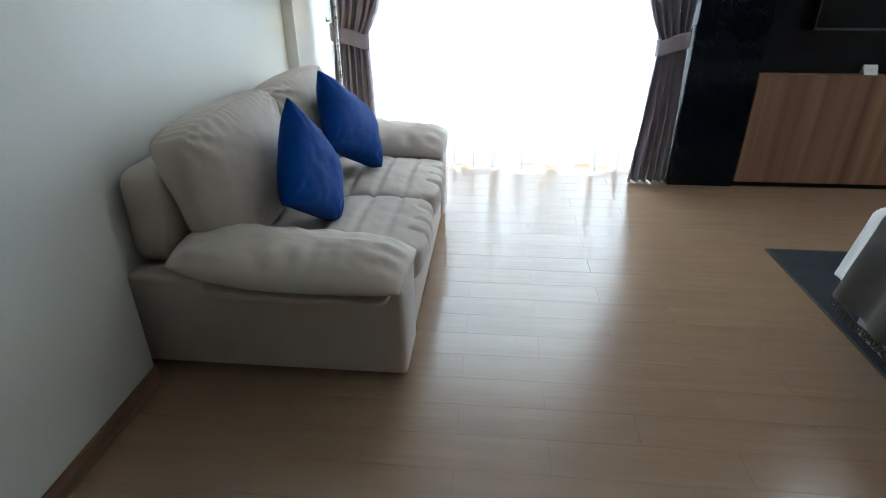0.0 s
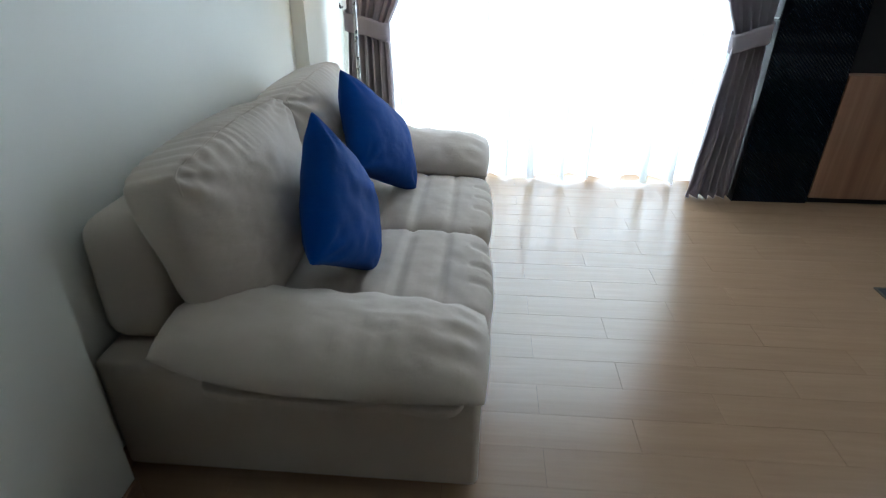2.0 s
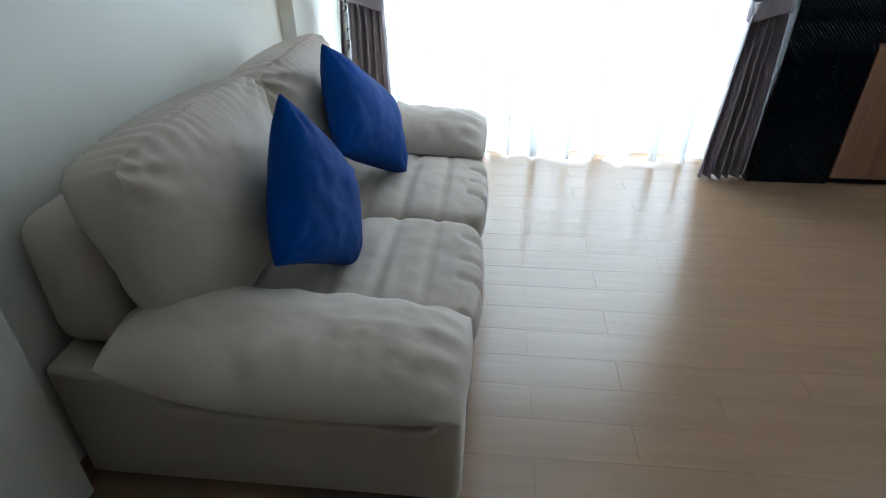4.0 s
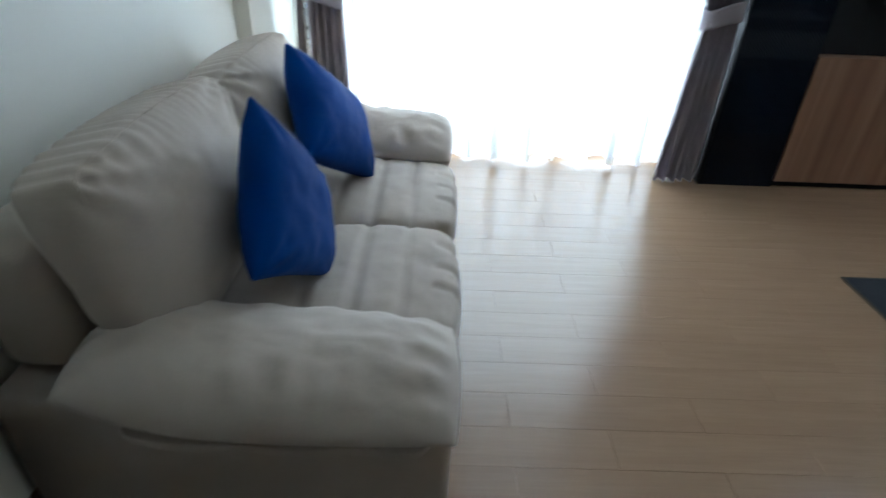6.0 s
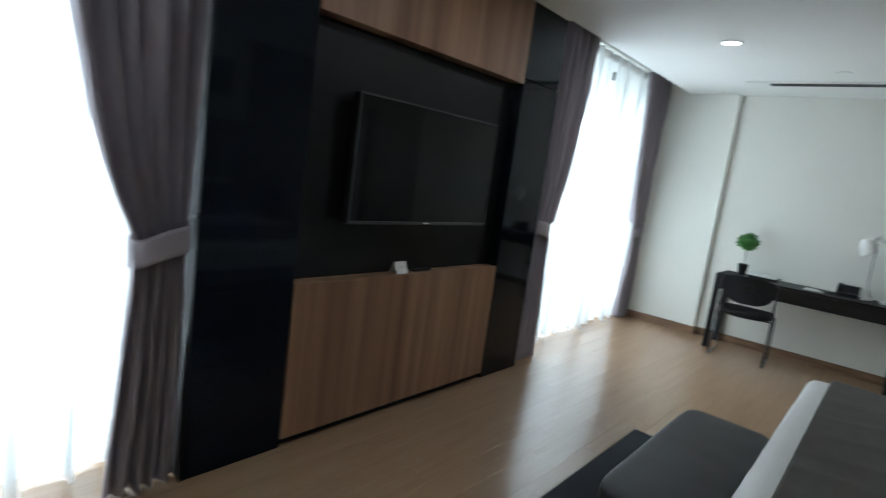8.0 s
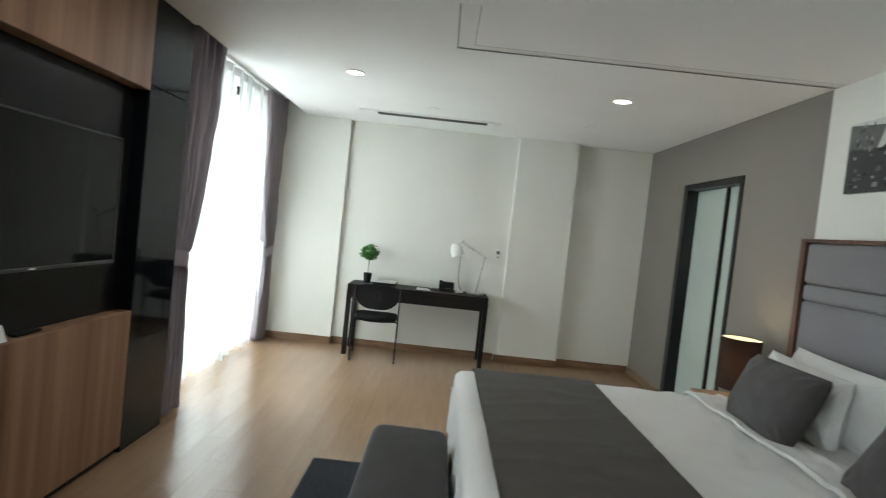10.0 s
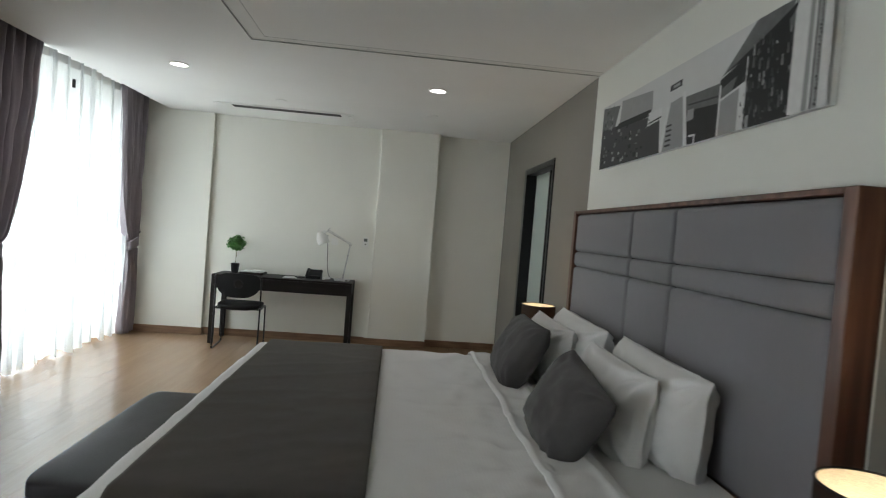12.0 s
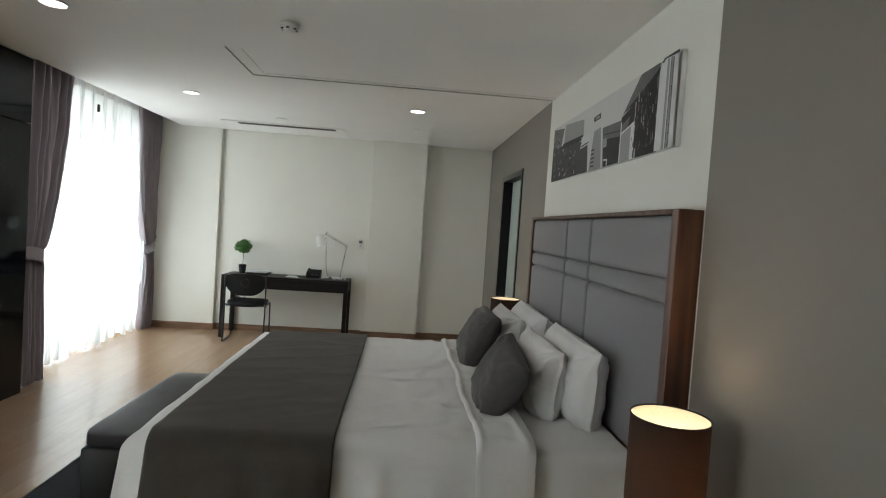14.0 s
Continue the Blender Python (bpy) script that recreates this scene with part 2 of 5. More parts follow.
M_BED_BASE = cloth("greige_upholstery", (0.24, 0.215, 0.21), 900, 0.9, 0.3, 0.1, 0.15, 8)
M_HEAD = cloth("grey_headboard_fabric", (0.215, 0.206, 0.224), 1300, 0.85, 0.3, 0.06, 0.2, 9)
M_LEATHER = plain("grey_leatherette", (0.021, 0.019, 0.02), 0.48, 0, 0.08, 90)
M_LEATHER.node_tree.nodes["Principled BSDF"].inputs["Specular IOR Level"].default_value = 0.24
M_RUG = cloth("navy_grey_rug", (0.017, 0.021, 0.030), 160, 0.98, 1.0, 0.35, 0.1, 60)
M_RUG_EDGE = cloth("rug_binding", (0.1, 0.085, 0.06), 300, 0.95, 0.6, 0.2, 0, 30)
M_SHADE_DARK = lamp_fabric("brown_lamp_cloth", (0.022, 0.015, 0.012), (0.055, 0.032, 0.026))
M_SHADE_IN = lamp_fabric("shade_lining", (0.85, 0.79, 0.66), (0.85, 0.74, 0.55))
M_SHADE_CREAM = lamp_fabric("cream_lamp_cloth", (0.75, 0.68, 0.52), (0.8, 0.66, 0.42))
M_BULB = emitter("warm_bulb", (1.0, 0.75, 0.4), 14.0)
M_DOWN = emitter("downlight_glow", (1.0, 0.97, 0.92), 7.0)
M_LEAF = cloth("plant_leaf", (0.06, 0.21, 0.035), 90, 0.5, 0.2, 0.35, 0, 30)
M_STEM = plain("plant_stem", (0.2, 0.19, 0.1), 0.7)
M_SOIL = plain("potting_soil", (0.03, 0.022, 0.015), 0.95)
M_PAPER = plain("white_paper", (0.78, 0.78, 0.76), 0.7, 0, 0.03)
M_LCD = plain("lcd_grey", (0.12, 0.14, 0.13), 0.3)


def glass(name, c, rough):
    m = Mat(name, c, rough)
    m.b.inputs["Transmission Weight"].default_value = 1.0
    m.b.inputs["IOR"].default_value = 1.2
    m.rough(m.noise(15), max(0, rough - 0.03), rough + 0.03)
    return m.m


M_GLASS = glass("clear_pane", (0.96, 0.99, 0.98), 0.02)
M_FROST = plain("frosted_green_glass", (0.42, 0.48, 0.44), 0.3, 0, 0.04, 3)

# ---- mesh helpers ----
ORG = {}


def empty(name, at=(0, 0, 0), label="", category="", group="", m=None):
    """A thing: an Empty at its base. With m its parts are built in local metres, otherwise in world metres."""
    ob = new(name)
    ob.matrix_world = m if m is not None else Matrix.Translation(at)
    ORG[ob] = Vector((0, 0, 0)) if m is not None else Vector(at)
    return tagged(ob, label, category, group)


def part(name, bm, material, parent=None, label="", smooth=False, mods=()):
    """Links a bmesh as one mesh object, under a thing or a part, or at top level with its origin at its base."""
    if parent is None:
        lo = Vector([min(v.co[i] for v in bm.verts) for i in range(3)])
        hi = Vector([max(v.co[i] for v in bm.verts) for i in range(3)])
        at = Vector(((lo.x + hi.x) / 2, (lo.y + hi.y) / 2, lo.z))
    else:
        at = ORG[parent]
    bmesh.ops.translate(bm, verts=bm.verts, vec=-at)
    if bm.faces:
        bmesh.ops.recalc_face_normals(bm, faces=bm.faces)
    me = bpy.data.meshes.new(name)
    bm.to_mesh(me)
    bm.free()
    for mat_ in material if isinstance(material, (list, tuple)) else [material]:
        me.materials.append(mat_)
    if smooth:
        me.polygons.foreach_set("use_smooth", [True] * len(me.polygons))
    ob = new(name, me)
    if parent is None:
        ob.location = at
    else:
        ob.parent = parent
    ORG[ob] = at
    for kind, values in mods:
        md = ob.modifiers.new(kind.lower(), kind)
        for k, v in values.items():
            setattr(md, k, v)
    if label:
        ob["label"] = label
    return ob


def bm_box(x0, x1, y0, y1, z0, z1, bevel=0.0, seg=2, bm=None):
    own = bm is None
    b = bmesh.new()
    bmesh.ops.create_cube(b, size=1)
    for v in b.verts:
        v.co = Vector(((x0 + x1) / 2 + v.co.x * (x1 - x0), (y0 + y1) / 2 + v.co.y * (y1 - y0), (z0 + z1) / 2 + v.co.z * (z1 - z0)))
    if bevel:
        bmesh.ops.bevel(b, geom=b.edges[:], offset=bevel, segments=seg, affect="EDGES", profile=0.5)
    if own:
        return b
    return merge(bm, b)


def merge(bm, other):
    me = bpy.data.meshes.new("tmp")
    other.to_mesh(me)
    other.free()
    bm.from_mesh(me)
    bpy.data.meshes.remove(me)
    return bm


def bm_cyl(x, y, z0, z1, r0, r1=None, seg=32, bevel=0.0, caps=True, bm=None):
    own = bm is None
    b = bmesh.new()
    r1 = r0 if r1 is None else r1
    bmesh.ops.create_cone(b, cap_ends=caps, segments=seg, radius1=r0, radius2=r1, depth=z1 - z0)
    bmesh.ops.translate(b, verts=b.verts, vec=(x, y, (z0 + z1) / 2))
    if bevel and caps:
        rim = [e for e in b.edges if abs(e.verts[0].co.z - e.verts[1].co.z) < 1e-6 and len(e.link_faces) == 2]
        bmesh.ops.bevel(b, geom=rim, offset=bevel, segments=2, affect="EDGES", profile=0.5)
    return b if own else merge(bm, b)


def bm_tube(points, r, seg=10, bm=None, closed=False):
    """A round bar along a line of points."""
    own = bm is None
    b = bmesh.new()
    pts = [Vector(p) for p in points]
    rings = []
    n = len(pts)
    for i, p in enumerate(pts):
        a = pts[(i - 1) % n] if (closed or i > 0) else p
        c = pts[(i + 1) % n] if (closed or i < n - 1) else p
        d = (c - a).normalized()
        q = d.to_track_quat("Z", "Y")
        rings.append([b.verts.new(p + q @ Vector((r * math.cos(k * math.tau / seg), r * math.sin(k * math.tau / seg), 0))) for k in range(seg)])
    for i in range(n if closed else n - 1):
        r0, r1 = rings[i], rings[(i + 1) % n]
        for k in range(seg):
            b.faces.new((r0[k], r0[(k + 1) % seg], r1[(k + 1) % seg], r1[k]))
    if not closed:
        b.faces.new(rings[0][::-1])
        b.faces.new(rings[-1])
    return b if own else merge(bm, b)


def smooth_path(points, n=6, turn=0.04):
    """Rounds the corners of a line of points."""
    pts = [Vector(p) for p in points]
    out = [pts[0]]
    for a, p, c in zip(pts, pts[1:], pts[2:]):
        d0, d1 = (a - p), (c - p)
        k0, k1 = min(turn, d0.length / 2), min(turn, d1.length / 2)
        s, e = p + d0.normalized() * k0, p + d1.normalized() * k1
        for i in range(n + 1):
            u = i / n
            out.append((1 - u) ** 2 * s + 2 * u * (1 - u) * p + u * u * e)
    out.append(pts[-1])
    return out


def bm_grid(nu, nv, f, wrap_u=False):
    """A sheet of quads: f(u, v) gives the place, u and v from 0 to 1."""
    b = bmesh.new()
    cols = nu if wrap_u else nu + 1
    vs = [[b.verts.new(f(i / nu, j / nv)) for j in range(nv + 1)] for i in range(cols)]
    for i in range(nu):
        for j in range(nv):
            a, c = vs[i], vs[(i + 1) % cols]
            b.faces.new((a[j], c[j], c[j + 1], a[j + 1]))
    return b


def fbm(x, y, z, octaves=3):
    return noise.fractal(Vector((x, y, z)), 0.8, 2.0, octaves)


def bm_cushion(sx, sy, sz, e=4.0, n=20, wrinkle=0.006, seed=0.0, freq=6.0, crown=(0, 0, 0)):
    """A stuffed block: a rounded box with bulging faces and soft wrinkles, centred on the origin."""
    b = bmesh.new()
    bmesh.ops.create_cube(b, size=2)
    bmesh.ops.subdivide_edges(b, edges=b.edges[:], cuts=n, use_grid_fill=True)
    for v in b.verts:
        x, y, z = v.co
        k = (abs(x) ** e + abs(y) ** e + abs(z) ** e) ** (1 / e)
        x, y, z = x / k, y / k, z / k
        bulge = Vector((crown[0] * (1 - y * y) * (1 - z * z) * x, crown[1] * (1 - x * x) * (1 - z * z) * y, crown[2] * (1 - x * x) * (1 - y * y) * z))
        p = Vector((x * sx / 2, y * sy / 2, z * sz / 2)) + bulge
        nrm = Vector((x / sx, y / sy, z / sz)).normalized()
        v.co = p + nrm * wrinkle * fbm(p.x * freq + seed, p.y * freq, p.z * freq)
    return b


def shell(name, bm, material, label, category="wall"):
    return tagged(part(name, bm, material), label, category, kind="structure")


# ---- structure ----
H = 2.62
XW, XP, XE, YS, YN = -1.25, -1.15, 7.146, 0.21, 4.88

# ceiling with a shallow L-shaped groove
ceil_bm = bmesh.new()
YC = 4.27
for x0, x1, y0, y1, z0 in [
    (-1.6, 3.385, -2.35, YC, H), (3.385, 3.99, -2.35, 2.495, H), (3.385, 4.075, 2.595, YC, H), (3.385, 4.075, 2.495, 2.595, H + 0.012),
    (3.99, 4.075, -2.35, 2.495, H + 0.012), (4.075, 7.6, -2.35, YC, H),
    (1.545, 4.18, YC, 5.1, H), (-1.6, 1.545, YC, 5.1, H + 0.16), (4.18, 7.6, YC, 5.1, H + 0.16),
]:
    bm_box(x0, x1, y0, y1, z0, H + 0.2, bm=ceil_bm)
ceiling = shell("ceiling", ceil_bm, M_CEIL, "matt white plaster ceiling with curtain pockets and a shallow groove", "ceiling")
# grey strips along the groove's edges: its shadow line, put in as colour
groove = bmesh.new()
for x0, x1, y0, y1 in ((3.385, 4.083, 2.595, 2.603), (4.075, 4.083, 0.212, 2.595), (3.385, 3.99, 2.492, 2.495), (3.987, 3.99, 0.212, 2.492)):
    bm_box(x0, x1, y0, y1, H - 0.0008, H + 0.011, bm=groove)
shell("trim", groove, M_GROOVE_SHADE, "thin grey lines painted as shade along the ceiling groove's edges", "trim")
strip = bm_box(3.386, 4.0745, 2.4955, 2.5945, H + 0.004, H + 0.0115)
bm_box(3.9905, 4.0745, 0.212, 2.4955, H + 0.004, H + 0.0115, bm=strip)
shell("trim", strip, M_WHITE_PLASTIC, "white strip inside the ceiling groove", "trim")

# west wall with the shallow pier beside the window
wb = bm_box(-1.42, XP, -2.2, 1.765, 0, H)
bm_box(-1.42, XW, 1.765, 4.0, 0, H, bm=wb)
bm_box(-1.42, -1.17, 4.0, 5.06, 0, H, bm=wb)
bm_box(-1.42, -1.17, YC, 5.06, H, H + 0.16, bm=wb)
shell("wall_west", wb, M_WALL, "cream painted plaster wall behind the sofa, with a shallow pier", "wall")
shell("wall_hall_south", bm_box(-1.42, 0.75, -2.35, -2.2, 0, H), M_TAUPE, "taupe painted wall closing the entrance hall", "wall")
shell("wall_hall_east", bm_box(0.6, 0.75, -2.2, 0.06, 0, H), M_TAUPE, "taupe painted wall of the entrance hall", "wall")

# south wall: taupe, a white section behind the headboard, taupe with the sliding door
DX0, DX1, DZ = 5.03, 6.13, 2.17
shell("wall_south_1", bm_box(0.6, 1.64, 0.06, YS, 0, H), M_TAUPE, "taupe painted wall beside the headboard", "wall")
shell("wall_south_2", bm_box(1.64, 4.10, 0.06, YS, 0, H), M_WHITE_WALL, "white painted wall section behind the headboard", "wall")
ws = bm_box(4.10, DX0, 0.06, YS, 0, H)
bm_box(DX1, 7.4, 0.06, YS, 0, H, bm=ws)
bm_box(DX0, DX1, 0.06, YS, DZ, H, bm=ws)
shell("wall_south_3", ws, M_TAUPE, "taupe painted wall with a tall sliding door opening", "wall")
# two unseen walls, added only to seal the back against outside light
shell("wall_back_south", bm_box(0.75, 7.4, -2.35, -2.2, 0, H), M_WALL, "unseen wall added behind the rooms to keep stray light out", "wall")
shell("wall_back_east", bm_box(7.4, 7.55, -2.35, 5.06, 0, H), M_WALL, "unseen wall added behind the end wall to keep stray light out", "wall")
shell("wall_bath", bm_box(4.8, 6.4, -0.6, -0.5, 0, H), M_WALL, "plain wall behind the sliding door", "wall")

# east wall in stepped planes
we = bm_box(7.009, 7.4, 3.757, 5.06, 0, H)
bm_box(7.009, 7.4, YC, 5.06, H, H + 0.16, bm=we)
bm_box(7.07, 7.4, 1.76, 3.757, 0, H, bm=we)
pier = bm_box(7.012, 7.4, 1.098, 1.841, 0, H)
for v in pier.verts:
    if v.co.x < 7.1 and v.co.y > 1.5:
        v.co.y -= 0.045
merge(we, pier)
bm_box(XE, 7.4, 0.06, 1.098, 0, H, bm=we)
shell("wall_east", we, M_WALL, "cream painted end wall with shallow stepped piers", "wall")

# north wall: solid behind the television, two full-height window openings
W1 = (-0.86, 1.54)
W2 = (4.2, 6.98)
wn = bm_box(-1.17, W1[0], YN, 5.06, 0, H + 0.16)
bm_box(W1[1], W2[0], YN - 0.2, 5.06, 0, H, bm=wn)
bm_box(W2[1], 7.009, YN, 5.06, 0, H + 0.16, bm=wn)
bm_box(W1[1], 1.545, YN - 0.2, 5.06, H, H + 0.16, bm=wn)
bm_box(4.18, W2[0], YN - 0.2, 5.06, H, H + 0.16, bm=wn)
for a, b_ in (W1, W2):
    bm_box(a, b_, YN, 5.06, 2.4, H + 0.16, bm=wn)
shell("wall_north", wn, M_WALL, "cream painted outer wall between two tall windows", "wall")


def window(name, x0, x1, panes, label):
    ob = tagged(empty(name, ((x0 + x1) / 2, 4.95, 0)), label, "window", kind="structure")
    fr = bmesh.new()
    bm_box(x0, x1, 4.9, 5.0, 0, 0.05, 0.004, 1, fr)
    bm_box(x0, x1, 4.9, 5.0, 2.34, 2.395, 0.004, 1, fr)
    bm_box(x0, x0 + 0.05, 4.9, 5.0, 0.05, 2.34, 0.004, 1, fr)
    bm_box(x1 - 0.05, x1, 4.9, 5.0, 0.05, 2.34, 0.004, 1, fr)
    part("window_frame", fr, M_ALU, ob)
    w = (x1 - x0 - 0.1) / panes
    for i in range(panes):
        a = x0 + 0.05 + i * w
        y = 4.93 + 0.03 * (i % 2)
        sash = bmesh.new()
        bm_box(a, a + 0.045, y - 0.012, y + 0.012, 0.05, 2.34, 0.003, 1, sash)
        bm_box(a + w - 0.045, a + w, y - 0.012, y + 0.012, 0.05, 2.34, 0.003, 1, sash)
        bm_box(a + 0.045, a + w - 0.045, y - 0.012, y + 0.012, 0.05, 0.12, 0.003, 1, sash)
        bm_box(a + 0.045, a + w - 0.045, y - 0.012, y + 0.012, 2.28, 2.34, 0.003, 1, sash)
        s = part("sash", sash, M_ALU, ob)
        pane = part("pane", bm_box(a + 0.045, a + w - 0.045, y - 0.003, y + 0.003, 0.12, 2.28), M_GLASS, s)
        pane.visible_shadow = False
        part("latch", bm_box(a + w - 0.04, a + w - 0.012, y - 0.04, y - 0.012, 1.0, 1.09, 0.006, 2), M_BLACK, s, "dark window latch")
    return ob


window("window_1", W1[0], W1[1], 3, "tall dark aluminium sliding window behind sheer curtains")
window("window_2", W2[0], W2[1], 3, "tall dark aluminium sliding window behind sheer curtains")

# skirting boards
def skirting(name, boxes):
    b = bmesh.new()
    for x0, x1, y0, y1 in boxes:
        bm_box(x0, x1, y0, y1, 0, 0.085, 0.004, 2, b)
    return shell(name, b, M_BASE, "brown wooden skirting board along the wall foot", "skirting board")


T = 0.014
skirting("baseboard", [(XP, XP + T, -2.2, 1.765), (XW, XW + T, 1.765, 4.0), (-1.17, -1.17 + T, 4.0, 4.88)])
skirting("baseboard", [(7.009 - T, 7.009, 3.757, 4.88), (7.009 - T, 7.07, 3.743, 3.757), (7.07 - T, 7.07, 1.841, 3.743), (7.019 - T, 7.019, 1.098, 1.841),
                       (XE - T, XE, YS + T, 1.098)])
skirting("baseboard", [(DX1 + 0.06, XE - T, YS, YS + T), (4.72, DX0 - 0.06, YS, YS + T), (0.6, 1.0, YS, YS + T)])

# sliding door in the south wall
door = tagged(empty("door_1", ((DX0 + DX1) / 2, 0.14, 0)), "closed frosted glass sliding door in a black metal frame", "door", kind="structure")
df = bmesh.new()
for x0, x1, z0, z1 in ((DX0, DX0 + 0.05, 0, DZ), (DX1 - 0.09, DX1, 0, DZ), (DX0 + 0.05, DX1 - 0.09, DZ - 0.06, DZ)):
    bm_box(x0, x1, 0.062, YS + 0.012, z0, z1, 0.003, 1, df)
part("door_frame", df, M_METAL_BLACK, door)
part("door_leaf", bm_box(DX0 + 0.05, DX1 - 0.09, 0.1, 0.112, 0.01, DZ - 0.06), M_FROST, door, "pale green frosted glass leaf")
part("stile", bm_box(5.42, 5.45, 0.113, 0.14, 0.01, DZ - 0.061, 0.003, 1), M_METAL_BLACK, door)

# ---- television wall unit ----
unit = tagged(empty("tv_wall_unit", (2.86, 4.5, 0)), "black gloss television wall unit with walnut veneer panels", "wall unit")
Y0, Y1 = 4.29, 4.672
part("side_panel", bm_box(1.55, 2.028, Y0, Y1, 0.0, H - 0.004, 0.003, 1), M_BLACK_RIB, unit, "black ribbed glass side panel")
part("side_panel", bm_box(3.71, 4.175, Y0, Y1, 0.0, 2.118, 0.003, 1), M_BLACK_GLASS, unit, "black gloss side panel")
part("side_panel", bm_box(3.71, 4.175, Y0, Y1, 2.122, H - 0.004, 0.003, 1), M_BLACK_GLASS, unit, "black gloss side panel")
part("back_panel", bm_box(2.0285, 3.7095, 4.376, 4.66, 0.834, 2.079), M_BLACK_PANEL, unit, "matt black lacquered niche back")
part("side_board", bm_box(1.5452, 1.5495, Y0 - 0.002, Y1 - 0.002, 0.0, H - 0.005), M_BLACK, unit, "matt black side board")
part("plinth", bm_box(2.03, 3.708, Y0 + 0.03, Y1, 0.0, 0.04), M_BLACK, unit)
part("cabinet_front", bm_box(2.034, 3.704, Y0 - 0.004, Y1 - 0.01, 0.042, 0.832, 0.003, 1), M_VENEER, unit, "walnut veneer cabinet front")
part("cabinet_front", bm_box(2.034, 3.704, Y0 - 0.004, Y1 - 0.01, 2.082, H - 0.006, 0.003, 1), M_VENEER, unit, "walnut veneer upper cabinet front")

tv = tagged(empty("television", (2.885, 4.3, 1.125)), "flat black television with a thin grey frame, switched off", "television")
part("housing", bm_box(2.301, 3.468, 4.283, 4.325, 1.125, 1.778, 0.006, 2), M_BLACK, tv)
bez = bmesh.new()
for x0, x1, z0, z1 in ((2.301, 3.468, 1.125, 1.141), (2.301, 3.468, 1.769, 1.778), (2.301, 2.31, 1.141, 1.769), (3.459, 3.468, 1.141, 1.769)):
    bm_box(x0, x1, 4.272, 4.283, z0, z1, 0.002, 1, bez)
part("bezel", bez, M_TRIM_GREY, tv, "thin grey metal bezel")
part("screen", bm_box(2.31, 3.459, 4.2765, 4.2825, 1.141, 1.769), M_SCREEN, tv, "glossy dark screen")
part("badge", bm_box(2.865, 2.905, 4.2705, 4.272, 1.13, 1.136), M_WHITE_PLASTIC, tv)
part("wall_mount", bm_box(2.7, 3.07, 4.325, 4.376, 1.3, 1.6, 0.004, 1), M_METAL_BLACK, tv)

card = tagged(empty("tent_card", (2.77, 4.33, 0.834)), "folded white card standing on the cabinet", "card")
for s, lean in ((-1, 1), (1, -1)):
    b = bmesh.new()
    y0, y1 = 4.33 + s * 0.03, 4.33 + s * 0.002
    pts = [(2.725, y0, 0.835), (2.815, y0, 0.835), (2.815, y1, 0.9), (2.725, y1, 0.9)]
    vs = [b.verts.new(p) for p in pts]
    b.faces.new(vs)
    g = bmesh.ops.extrude_face_region(b, geom=b.faces[:])
    bmesh.ops.translate(b, verts=[v for v in g["geom"] if isinstance(v, bmesh.types.BMVert)], vec=(0, 0.002 * s, 0.0))
    part("flap", b, M_PAPER, card)
part("printed_lines", bm_box(2.75, 2.79, 4.3135, 4.3145, 0.866, 0.872), M_BLACK, card)
remote = tagged(empty("remote_control", (2.95, 4.335, 0.834)), "slim black remote control lying on the cabinet", "remote")
part("body", bm_box(2.88, 3.04, 4.315, 4.352, 0.8345, 0.85, 0.006, 2), M_BLACK, remote)


